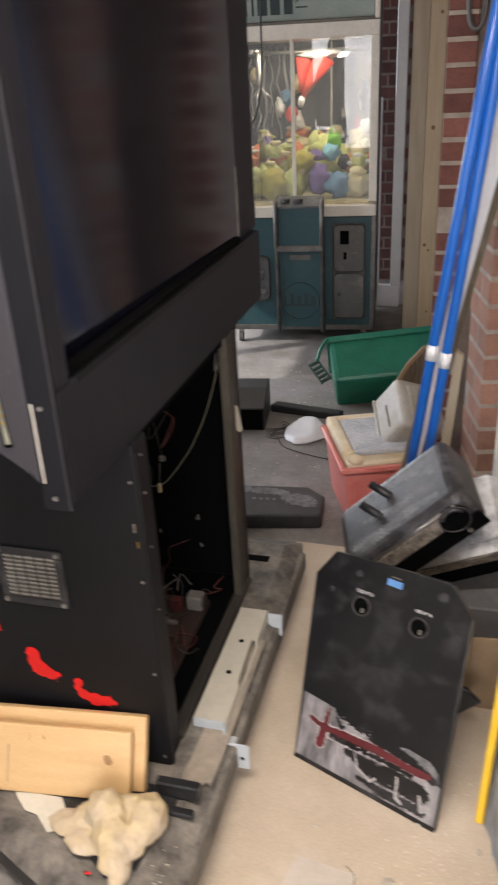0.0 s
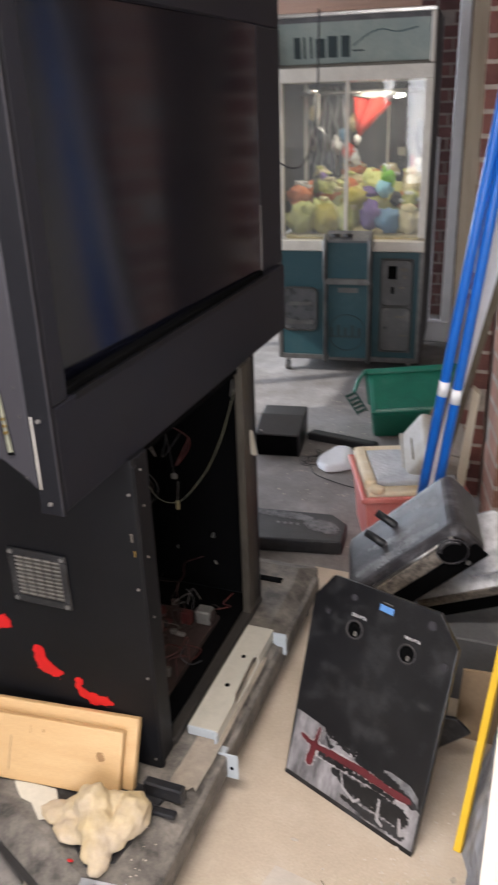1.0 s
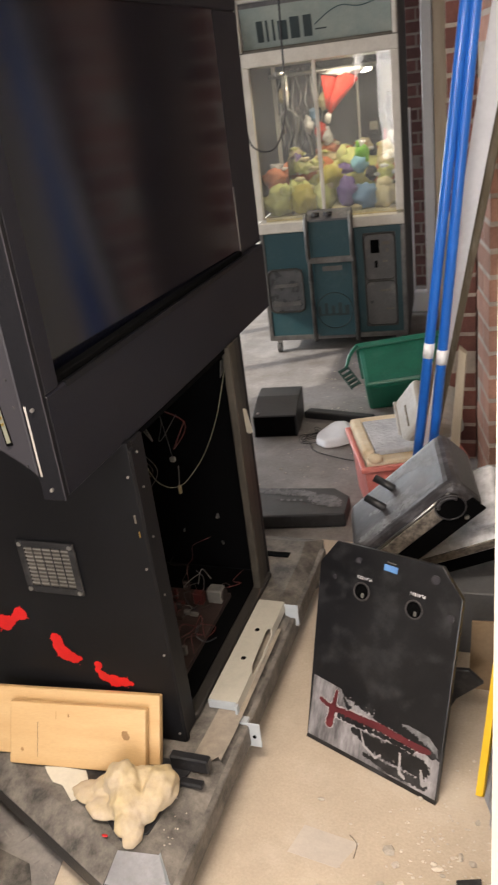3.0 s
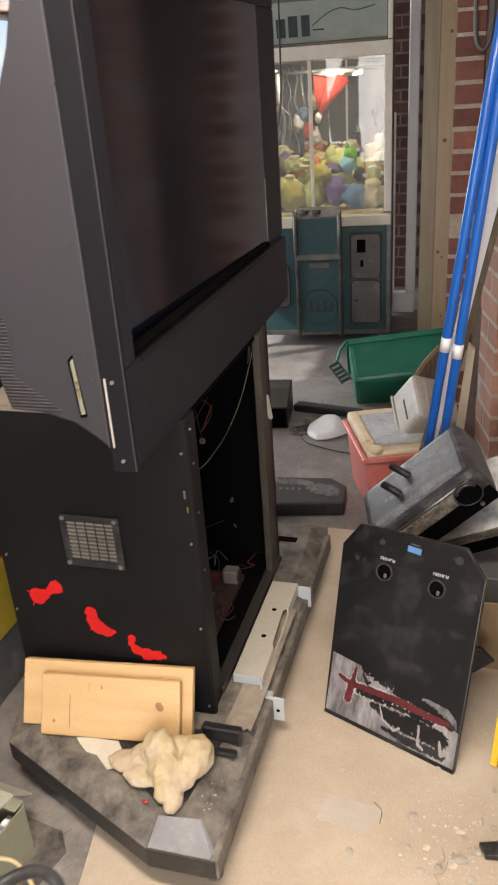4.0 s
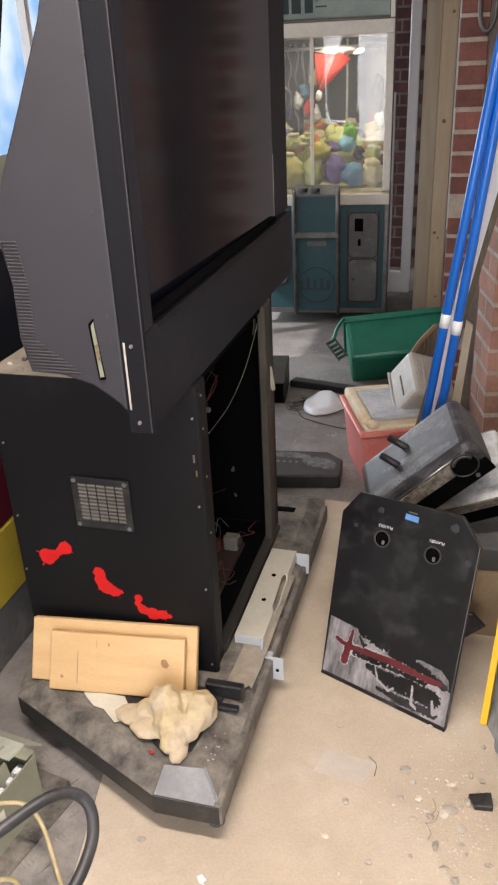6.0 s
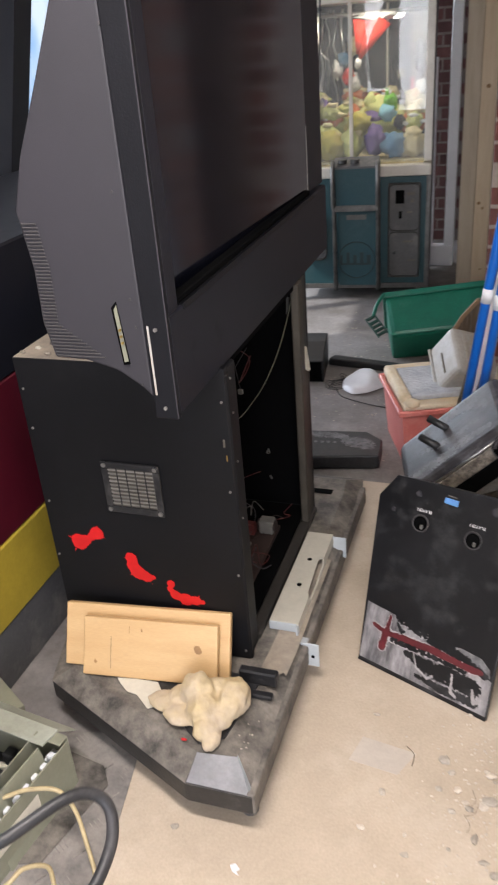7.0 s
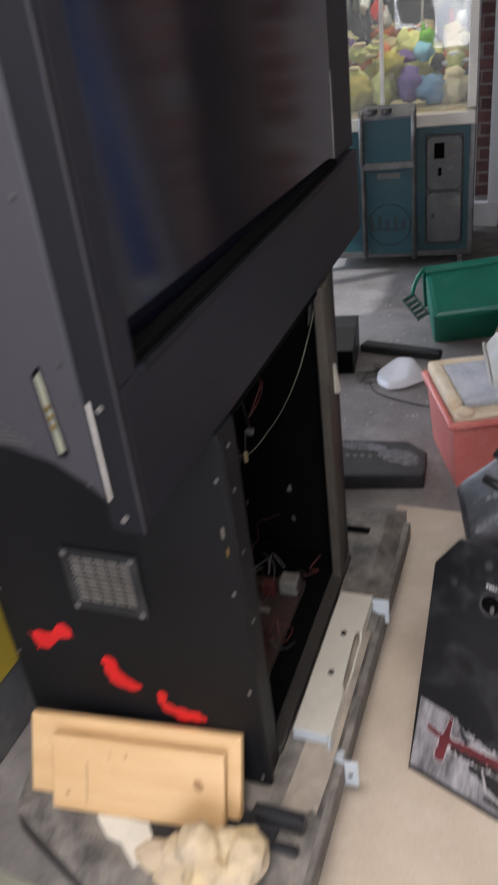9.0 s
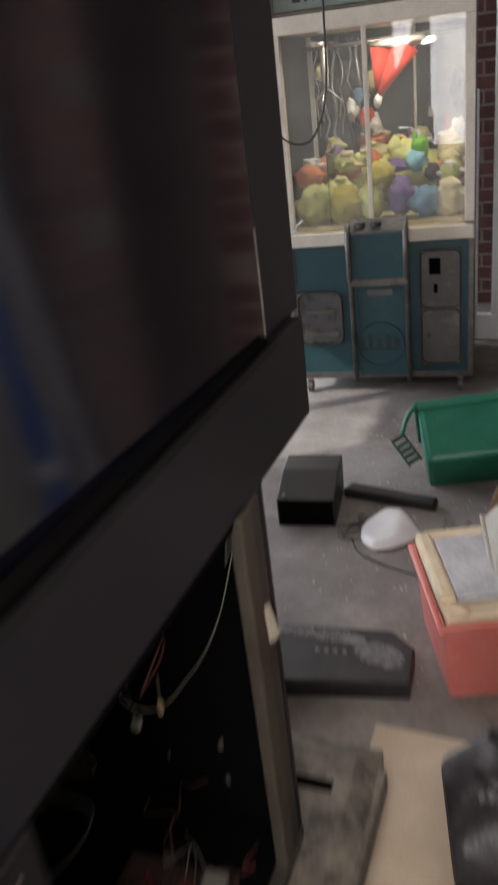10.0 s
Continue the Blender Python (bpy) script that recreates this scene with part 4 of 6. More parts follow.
for _k, _run in enumerate(([(0.15, 0.083, 0.0025), (0.165, 0.05, 0.003), (0.2, 0.035, 0.003), (0.215, 0.05, 0.002)], [(0.262, 0.075, 0.003), (0.268, 0.03, 0.004), (0.285, 0.022, 0.003)], [(0.32, 0.06, 0.003), (0.33, 0.03, 0.005), (0.345, 0.04, 0.003)])):
    inked("splatter", chain(_run, 7), 33.0 + _k, 0.0015, "blade_edge", "pale paint splatter", 0.8)
inked("scorch", chain([(0.09, 0.162, 0.012), (0.15, 0.15, 0.012), (0.21, 0.138, 0.012), (0.28, 0.126, 0.01), (0.35, 0.104, 0.008)], 10), 41.0, 0.0011, "panel_black", "black worn edge of the print", 1.8)
for x, y, w, in (("PLAYER2", 0.087, 0.452), ("PLAYER1", 0.232, 0.457)):
    word = lettering(x, 0.0108, 0.0003)
    bmesh.ops.transform(word, matrix=pose(y + 0.003, w, 0.0012, 0, 0, 183), verts=word.verts[:])
    part("lettering", word, "ink_white", cp, "small white lettering", local=True)
for x, y in ((0.087, 0.417), (0.232, 0.42)):
    part("button_ring", tube([(x + 0.0215 * math.cos(a), y + 0.0215 * math.sin(a), 0.001) for a in (2 * math.pi * k / 28 for k in range(29))], 0.0022, 6), "rib_grey", cp, local=True)
    part("button_hole", disc((x, y, 0.0005), "z", 0.0185, 0.001, 28), "shade_black", cp, local=True)
    part("button_stub", box(x + 0.002, x + 0.01, y - 0.014, y - 0.002, 0.001, 0.006, 0.002), "wire_grey", cp, local=True)
part("badge", box(0.137, 0.174, 0.488, 0.503, 0.0002, 0.001), "logo_blue", cp, "plain blue badge", local=True)
part("badge_line", box(0.143, 0.168, 0.508, 0.5105, 0.0002, 0.001), "wire_grey", cp, local=True)
for x, y, r in ((0.066, 0.49, 0.008), (0.273, 0.505, 0.011), (0.325, 0.43, 0.009), (0.005, 0.43, 0.006)):
    part("bolt_mark", disc((x, y, 0.001), "z", r, 0.002, 16), "case_grey", cp, local=True)
part("bottom_edge", prism([(0.0, 0.0), (0.37, 0.0), (0.37, 0.011), (0.001, 0.011)], "z", 0.0009, 0.0014), "panel_black", cp, local=True)

# ---------------------------------------------------------------- crane machine
cr = thing("claw_machine", (-0.93, 4.8, 0), "teal claw crane machine full of soft toys behind glass", "claw machine")
X0, X1, F, B = -1.352, -0.508, 4.42, 5.2
part("body", box(X0 + 0.02, X1 - 0.02, F + 0.006, B, 0.09, 0.735, 0.003), "teal_panel", cr)
for x in (X0, X1 - 0.025):
    part("corner_post", box(x, x + 0.025, F, F + 0.03, 0.085, 0.74, 0.003), "dull_trim", cr, "brushed metal corner strip")
part("bottom_trim", box(X0 + 0.025, X1 - 0.025, F, F + 0.02, 0.085, 0.115, 0.002), "dull_trim", cr, "brushed metal strip")
part("ledge", box(X0, X1, F - 0.008, B, 0.737, 0.80, 0.006), "white_metal", cr, "cream painted ledge")
for x in (X0, X1 - 0.042):
    part("window_post", box(x, x + 0.042, F, F + 0.042, 0.815, 1.625, 0.003), "white_metal", cr)
    part("window_post", box(x, x + 0.042, B - 0.042, B, 0.815, 1.625, 0.003), "white_metal", cr)
part("window_head", box(X0, X1, F - 0.004, B, 1.625, 1.70, 0.004), "white_metal", cr)
part("mullion", box(-0.965, -0.945, F + 0.006, F + 0.02, 0.815, 1.625, 0.002), "white_metal", cr)
part("glass_pane", box(X0 + 0.04, X1 - 0.04, F + 0.012, F + 0.016, 0.815, 1.625), "hazed_glass", cr).visible_shadow = False
part("glass_pane", box(X1 - 0.02, X1 - 0.016, F + 0.045, B - 0.045, 0.815, 1.625), "glass", cr).visible_shadow = False
part("rear_mirror", box(X0 + 0.04, X1 - 0.04, B - 0.03, B - 0.02, 0.815, 1.625), "mirror_back", cr, "smoky mirrored back")
part("side_wall", box(X0 + 0.008, X0 + 0.018, F + 0.045, B - 0.045, 0.815, 1.625), "mirror_back", cr)
part("marquee_box", prism([(F + 0.02, 1.70), (F - 0.025, 1.915), (F - 0.025, 1.945), (B, 1.945), (B, 1.70)], "x", X0 + 0.004, X1 - 0.004, 0.003), "skirt_grey", cr)
part("marquee_glass", prism([(F + 0.0165, 1.712), (F - 0.0225, 1.905), (F - 0.0275, 1.905), (F + 0.0115, 1.712)], "x", X0 + 0.03, X1 - 0.03), "marquee", cr, "dull green lettered sign glass")
for k, (x, w, h) in enumerate(((-1.24, 0.035, 0.1), (-1.19, 0.012, 0.1), (-1.155, 0.012, 0.1), (-1.125, 0.05, 0.09), (-1.06, 0.05, 0.1), (-0.99, 0.045, 0.1))):
    part("sign_stroke", prism([(F + 0.0055, 1.74), (F + 0.0055 - h * 0.2, 1.74 + h), (F + 0.0035 - h * 0.2, 1.74 + h), (F + 0.0035, 1.74)], "x", x, x + w), "dark_ink", cr)
for x in (X0, X1 - 0.025):
    part("marquee_end", box(x, x + 0.025, F - 0.034, F + 0.03, 1.70, 1.95, 0.004), "white_metal", cr)
part("marquee_trim", box(X0, X1, F - 0.036, F + 0.02, 1.93, 1.952, 0.004), "steel", cr)
part("marquee_trim", box(X0, X1, F - 0.012, F + 0.02, 1.695, 1.71, 0.003), "edge_worn", cr)
part("sign_swash", tube(spline([(-0.93, F - 0.008, 1.79), (-0.85, F - 0.016, 1.84), (-0.78, F - 0.02, 1.86), (-0.7, F - 0.018, 1.845), (-0.6, F - 0.021, 1.862)], 6), 0.0025, 5), "teal_panel", cr)
part("sign_swash", box(-0.93, -0.87, F - 0.004, F - 0.001, 1.765, 1.772), "dark_ink", cr)
# player's console in the middle
part("console", prism([(F - 0.085, 0.575), (F - 0.085, 0.80), (F + 0.0, 0.845), (F + 0.0, 0.575)], "x", -1.045, -0.80, 0.004), "teal_panel", cr)
part("console_top", prism([(F - 0.09, 0.80), (F - 0.09, 0.812), (F - 0.01, 0.856), (F - 0.01, 0.842)], "x", -1.05, -0.795, 0.002), "skirt_grey", cr, "worn control plate")
for x in (-1.0, -0.93):
    part("button", disc((x, F - 0.06, 0.838), "z", 0.024, 0.018, 16), "black_plastic", cr)
part("console_trim", box(-1.05, -0.795, F - 0.092, F - 0.085, 0.565, 0.60, 0.002), "dull_trim", cr)
part("cash_door", box(-1.035, -0.81, F - 0.04, F, 0.115, 0.563, 0.003), "teal_panel", cr)
part("door_plate", box(-0.985, -0.87, F - 0.0425, F - 0.04, 0.508, 0.536), "wire_grey", cr, "small grey label plate")
part("emblem_ring", tube([(-0.93 + 0.108 * math.cos(a), F - 0.041, 0.27 + 0.108 * math.sin(a)) for a in (2 * math.pi * k / 36 for k in range(37))], 0.0035, 6), "dark_ink", cr, "round dark emblem")
for k in range(5):
    part("emblem_bar", box(-1.028 + k * 0.04, -1.012 + k * 0.042, F - 0.0425, F - 0.04, 0.238 + 0.006 * (k % 3), 0.3 + 0.016 * (k % 2)), "dark_ink", cr)
part("emblem_bar", box(-1.022, -0.85, F - 0.0425, F - 0.04, 0.24, 0.252), "dark_ink", cr)
for x in (-1.055, -0.80):
    part("side_tube", tube([(x, F - 0.05, 0.09), (x, F - 0.05, 0.56), (x, F - 0.09, 0.60), (x, F - 0.095, 0.80), (x, F - 0.07, 0.84)], 0.013, 8), "dull_trim", cr, "chromed guard tube")
coin = part("coin_door", box(-0.748, -0.562, F - 0.004, F + 0.006, 0.15, 0.70, 0.008), "door_grey", cr, "grey metal coin door")
def rounded(x0, x1, z0, z1, r, y):
    """A closed line round a rectangle with rounded corners, standing in x z."""
    pts = []
    for cx, cz, a0 in ((x1 - r, z1 - r, 0), (x0 + r, z1 - r, 90), (x0 + r, z0 + r, 180), (x1 - r, z0 + r, 270)):
        pts += [(cx + r * math.cos(radians(a0 + 18 * k)), y, cz + r * math.sin(radians(a0 + 18 * k))) for k in range(6)]
    return pts + pts[:1]
for _z0, _z1 in ((0.43, 0.692), (0.158, 0.42)):
    part("coin_frame", tube(rounded(-0.742, -0.568, _z0, _z1, 0.03, F - 0.0055), 0.004, 6, caps=False), "edge_dark", coin)
for _x, _z, _w, _h in ((-0.64, 0.63, 0.045, 0.018), (-0.64, 0.53, 0.03, 0.012), (-0.66, 0.36, 0.06, 0.012), (-0.63, 0.25, 0.045, 0.01)):
    part("scuff", box(_x, _x + _w, F - 0.0048, F - 0.0042, _z, _z + _h), "edge_worn", coin)
part("coin_slot", box(-0.705, -0.655, F - 0.008, F - 0.004, 0.585, 0.66, 0.002), "shade_black", coin)
part("coin_slot", box(-0.685, -0.668, F - 0.008, F - 0.004, 0.50, 0.54, 0.002), "shade_black", coin)
part("lock", disc((-0.61, F - 0.007, 0.6), "y", 0.011, 0.008, 14), "edge_worn", coin)
part("lock", disc((-0.71, F - 0.007, 0.30), "y", 0.009, 0.008, 12), "black_plastic", coin)
part("prize_chute", box(-1.325, -1.115, F - 0.002, F + 0.006, 0.27, 0.52, 0.004), "chute_grey", cr, "dark smoked prize chute flap")
part("chute_frame", tube(rounded(-1.326, -1.114, 0.266, 0.524, 0.04, F - 0.004), 0.006, 6, caps=False), "edge_dark", cr)
# Two pale shapes laid on the smoked flap in place of reflections.
part("chute_flap", prism([(-1.295, 0.415), (-1.15, 0.42), (-1.145, 0.44), (-1.28, 0.438)], "y", F - 0.009, F - 0.003), "dull_trim", cr)
part("chute_flap", prism([(-1.305, 0.3), (-1.14, 0.305), (-1.135, 0.335), (-1.22, 0.325), (-1.3, 0.34)], "y", F - 0.007, F - 0.003), "dull_trim", cr)
for x in (X0 + 0.05, X1 - 0.06):
    for y in (F + 0.05, B - 0.06):
        w = part("caster", box(x - 0.014, x + 0.014, y - 0.02, y + 0.02, 0.055, 0.09, 0.003), "steel", cr)
        part("wheel", disc((x, y - 0.01, 0.032), "x", 0.032, 0.022, 18), "door_grey", w)
# gantry and claw
part("lamp_bulb", blob((-0.74, 4.93, 1.55), (0.05, 0.02, 0.018), 0.05, 4, 2, 1.0), "tube_glow", cr, "glowing lamp")
for _k in range(7):
    part("foil_strip", tube([(-1.29 + _k * 0.043 + 0.012 * math.sin(_k * 3 + _j * 1.9), 5.12 + 0.02 * math.sin(_k + _j * 2.3), 1.6 - 0.055 * _j * (1 + 0.15 * (_k % 3))) for _j in range(9)], 0.004 + 0.003 * (_k % 3), 5), "steel", cr, "shiny foil streamer")
part("pale_board", box(-0.655, -0.565, 5.15, 5.16, 1.02, 1.58), "pale_card", cr, "cream printed board at the back")
part("board_patch", box(-0.655, -0.64, 5.144, 5.149, 1.12, 1.2), "plush_red", cr, "red patch on the board")
part("board_patch", box(-0.61, -0.59, 5.144, 5.149, 1.28, 1.34), "yellow_paint", cr, "yellow patch on the board")
part("back_bar", tube([(-0.8, 5.12, 0.9), (-0.8, 5.12, 1.62)], 0.008, 6), "white_metal", cr)
part("notice", box(-0.74, -0.69, 5.15, 5.158, 1.2, 1.25), "pale_card", cr, "small pale notice")
part("prize_bag", blob((-0.6, 4.98, 1.32), (0.03, 0.03, 0.09), 0.35, 6, 3, 8.0), "skirt_grey", cr, "grey hanging prize bag")
for _x, _z, _m in ((-1.06, 1.33, "plush_blue"), (-1.03, 1.24, "plush_red"), (-1.0, 1.4, "plush_cream"), (-1.1, 1.28, "plush_white"), (-0.99, 1.2, "plush_white"), (-1.24, 1.46, "plush_cream")):
    part("prize_bag", blob((_x, 5.02, _z), (0.03, 0.02, 0.045), 0.4, 7, 3, _x * 30), _m, cr, "small bagged prize hung on a hook")
# Thin dark sheet added over the right side to darken its edge.
part("side_cladding", box(X1 - 0.001, X1 + 0.003, F + 0.012, B, 0.09, 1.945), "skirt_grey", cr)
part("gantry_rail", tube([(-1.3, 4.9, 1.57), (-0.56, 4.9, 1.57)], 0.012, 8), "steel", cr)
part("gantry_rail", tube([(-1.18, 4.5, 1.58), (-1.18, 5.12, 1.58)], 0.012, 8), "steel", cr)
claw = part("claw_head", tube([(-1.18, 4.75, 1.57), (-1.18, 4.75, 1.42), (-1.18, 4.75, 1.40)], 0.018, 10), "galvanised", cr)
for k in range(3):
    a = 2 * math.pi * k / 3 + 0.4
    part("claw_arm", tube([(-1.18, 4.75, 1.4), (-1.18 + 0.07 * math.cos(a), 4.75 + 0.07 * math.sin(a), 1.34), (-1.18 + 0.06 * math.cos(a), 4.75 + 0.06 * math.sin(a), 1.26)], 0.005, 6), "steel", claw)
part("toy_deck", box(X0 + 0.045, X1 - 0.045, F + 0.045, B - 0.045, 0.80, 0.822), "plush_cream", cr)
part("chute_wall", box(-1.15, -1.146, F + 0.05, F + 0.32, 0.822, 1.14), "glass", cr).visible_shadow = False
solid("power_lead", tube(spline([(-1.335, 4.37, 1.96), (-1.335, 4.35, 1.6), (-1.335, 4.345, 1.3), (-1.28, 4.34, 1.21), (-1.18, 4.34, 1.22), (-1.11, 4.34, 1.4), (-1.10, 4.35, 1.75), (-1.10, 4.37, 1.965)], 8), 0.005, 6), "cable_black", "black power lead looped over the front of the claw machine", "cable")


def toy(name, c, r, mat, lab, bits=()):
    """A soft toy: a lumpy body with smaller lumps as limbs and ears."""
    t = thing(name, (c[0], c[1], c[2] - r[2]), lab, "soft toy", "toys in the claw machine")
    part("body", blob(c, r, 0.24, 5.5, 3, c[0] * 9 + c[1]), mat, t)
    for d, q, m2 in bits:
        part("limb", blob((c[0] + d[0], c[1] + d[1], c[2] + d[2]), q, 0.25, 5, 2, d[0] * 40), m2, t)


toy("soft_toy", (-1.24, 4.56, 0.90), (0.085, 0.08, 0.085), "plush_lime", "pale lime green soft toy behind the glass", [((0.05, -0.03, 0.06), (0.04, 0.04, 0.04), "plush_lime")])
toy("soft_toy", (-1.09, 4.55, 0.90), (0.085, 0.08, 0.08), "plush_olive", "olive yellow soft toy behind the glass", [((-0.06, 0, 0.05), (0.04, 0.04, 0.05), "plush_lime")])
toy("soft_toy", (-0.97, 4.56, 0.90), (0.06, 0.07, 0.085), "plush_lime", "long pale lime soft toy", [((0.03, 0, 0.07), (0.03, 0.03, 0.05), "plush_cream")])
toy("soft_toy", (-0.93, 4.58, 1.01), (0.07, 0.07, 0.055), "plush_olive", "mustard yellow square soft toy")
toy("soft_toy", (-0.83, 4.56, 0.92), (0.06, 0.06, 0.075), "plush_purple", "purple soft toy behind the glass", [((0.05, 0, -0.03), (0.04, 0.05, 0.035), "plush_blue")])
toy("soft_toy", (-0.72, 4.55, 0.89), (0.07, 0.07, 0.065), "plush_blue", "slate blue soft toy", [((-0.05, 0.02, 0.01), (0.05, 0.05, 0.05), "plush_blue")])
toy("soft_toy", (-0.615, 4.56, 0.885), (0.07, 0.07, 0.07), "plush_cream", "tan soft toy by the glass", [((0, 0, 0.07), (0.05, 0.05, 0.03), "plush_cream")])
toy("soft_toy", (-1.2, 4.85, 1.01), (0.1, 0.1, 0.07), "plush_orange", "orange soft toy lying on the heap", [((0.1, -0.03, 0.0), (0.06, 0.06, 0.04), "plush_orange"), ((-0.1, 0, -0.02), (0.06, 0.06, 0.05), "plush_orange"), ((0.05, 0, 0.05), (0.03, 0.03, 0.03), "plush_white")])
toy("soft_toy", (-1.02, 4.9, 1.03), (0.08, 0.08, 0.06), "plush_orange", "red-orange soft toy on the heap")
toy("soft_toy", (-0.82, 4.85, 1.05), (0.08, 0.08, 0.075), "plush_lime", "pale green soft toy with ears", [((-0.06, -0.02, 0.05), (0.035, 0.035, 0.05), "plush_lime"), ((0.07, -0.02, 0.04), (0.03, 0.03, 0.05), "plush_green")])
toy("soft_toy", (-0.775, 4.72, 1.05), (0.045, 0.045, 0.05), "plush_sky", "sky blue round soft toy with a green leaf", [((0.01, 0, 0.06), (0.035, 0.025, 0.04), "plush_green"), ((0.0, 0.0, 0.1), (0.012, 0.012, 0.03), "plush_green")])
toy("soft_toy", (-0.70, 4.65, 1.0), (0.035, 0.035, 0.04), "plush_black", "small dark round soft toy behind glass")
toy("soft_toy", (-0.62, 4.72, 0.99), (0.07, 0.07, 0.06), "plush_orange", "brown-orange soft toy with cream face", [((0, -0.02, 0.06), (0.05, 0.04, 0.04), "plush_cream"), ((0.04, 0, 0.09), (0.03, 0.03, 0.04), "plush_cream")])
toy("soft_toy", (-0.62, 4.9, 1.08), (0.06, 0.06, 0.07), "plush_cream", "shaggy cream soft toy", [((0.03, 0, 0.08), (0.03, 0.03, 0.05), "plush_white")])
toy("soft_toy", (-0.9, 4.95, 0.96), (0.3, 0.2, 0.1), "plush_lime", "heap of pale soft toys at the back")
toy("soft_toy", (-1.15, 4.7, 0.88), (0.16, 0.14, 0.08), "plush_lime", "large pale lime soft toy lying flat")
_rt = random.Random(21)
for _k in range(22):
    _c = (_rt.uniform(-1.29, -0.57), _rt.uniform(4.5, 5.08), 0.0)
    _r = _rt.uniform(0.028, 0.055)
    toy("soft_toy", (_c[0], _c[1], 0.93 + 0.26 * (_c[1] - 4.5) + _rt.uniform(0, 0.08)), (_r * _rt.uniform(0.8, 1.4), _r, _r * _rt.uniform(0.7, 1.2)),
        _rt.choice(["plush_lime", "plush_cream", "plush_olive", "plush_orange", "plush_white", "plush_cream", "plush_purple"]), "small soft toy lying in the heap",
        [((_r * math.cos(_a), -_r * 0.6 * abs(math.sin(_a)), _r * 0.8 * math.sin(_a)), (_r * 0.65, _r * 0.3, _r * 0.28), _m) for _a, _m in zip((0.5 + _k, 2.2 + _k, 4.0 + _k), [_rt.choice(["plush_lime", "plush_cream", "plush_white", "plush_orange"])] * 3)])
hat = thing("red_plush_hat", (-0.9, 4.86, 1.3), "red plush pointed hat with pale brim hanging in the claw machine", "plush hat")
part("cone", tube([(-0.945, 4.86, 1.34), (-0.89, 4.86, 1.43), (-0.815, 4.86, 1.54)], 0.012, 14, r_end=0.062), "plush_red", hat)
part("cone", tube([(-0.955, 4.875, 1.36), (-0.945, 4.88, 1.45), (-0.935, 4.88, 1.54)], 0.012, 14, r_end=0.05), "plush_red", hat)
part("brim", blob((-0.84, 4.86, 1.555), (0.11, 0.06, 0.022), 0.25, 5, 3, 4.0), "plush_white", hat)
part("tip", blob((-0.955, 4.86, 1.315), (0.02, 0.02, 0.03), 0.2, 5, 2, 2.0), "plush_white", hat)
part("hanger", tube([(-0.84, 4.86, 1.56), (-0.84, 4.88, 1.63)], 0.003, 5), "cable_black", hat)

# the crane stands a little askew, with all that is in it
CRANE = Matrix.Translation((-0.97, 4.853, 0)) @ Matrix.Rotation(radians(5.6), 4, "Z") @ Matrix.Translation((0.93, -4.8, 0))
for _o in [o for o in scene.objects if o.parent is None and o.name.split(".")[0] in ("claw_machine", "soft_toy", "red_plush_hat", "power_lead")]:
    _o.matrix_basis = CRANE @ _o.matrix_basis

# ---------------------------------------------------------------- leaning poles and boards
def leaning(name, a, b, r, mat, lab, cat, group=""):
    return tagged(part(name, tube([Vector(a), Vector(b)], r, 14), mat), lab, cat, group)


def along(a, b, z):
    a, b = Vector(a), Vector(b)
    return a + (b - a) * ((z - a.z) / (b.z - a.z))


for a, b, zt in (((-0.184, 2.05, 0.0), (0.112, 2.05, 2.4), 0.828), ((-0.133, 2.05, 0.0), (0.122, 2.055, 2.4), 0.808)):
    p = thing("blue_pole", a, "bright blue plastic pole with white tape leaning in the corner", "pole", "blue poles")
    part("tube", tube([a, along(a, b, 1.2), b], 0.0138, 16), "pole_blue", p)
    part("tape_band", tube([along(a, b, zt - 0.02), along(a, b, zt + 0.022)], 0.0146, 16), "white_plastic", p, "white tape band")
pl = thing("cladding_board", (0.05, 2.2, 0), "white plastic cladding board leaning behind the poles", "cladding board")
part("board", prism([(-0.2, 0.0), (-0.192, 0.0), (0.255, 2.3), (0.175, 2.3)], "y", 2.19, 2.2, 0.001), "white_plastic", pl)
bd = thing("rough_beam", (0.0, 2.26, 0), "rough grey-brown timber beam leaning on the brick pier", "beam")
part("beam", prism([(-0.245, 0.0), (-0.183, 0.0), (0.29, 2.3), (0.24, 2.3)], "y", 2.225, 2.262, 0.002), "rough_board", bd)
off = thing("timber_offcut", (-0.02, 2.3, 0), "short pale timber offcut leaning in the corner", "offcut")
part("offcut", prism([(-0.09, 0.0), (-0.055, 0.0), (0.0, 0.74), (-0.022, 0.76)], "y", 2.27, 2.3, 0.002), "timber_grey", off)
for k, (x, m_) in enumerate(((0.112, "white_plastic"), (0.135, "skirt_grey"), (0.152, "white_plastic"))):
    solid("plastic_strip", box(x, x + (0.02, 0.012, 0.013)[k], 2.30 + 0.008 * k, 2.318 + 0.008 * k, 0.0, 0.82 + 0.01 * k, 0.002), m_, "long white plastic trim strip standing on end", "strip", group="plastic strips")
solid("yellow_stick", tube([(0.103, 1.31, 0.008), (0.19, 1.8, 0.78)], 0.0115, 4, smooth=False), "yellow_paint", "yellow painted stick leaning on the plaster wall", "stick")

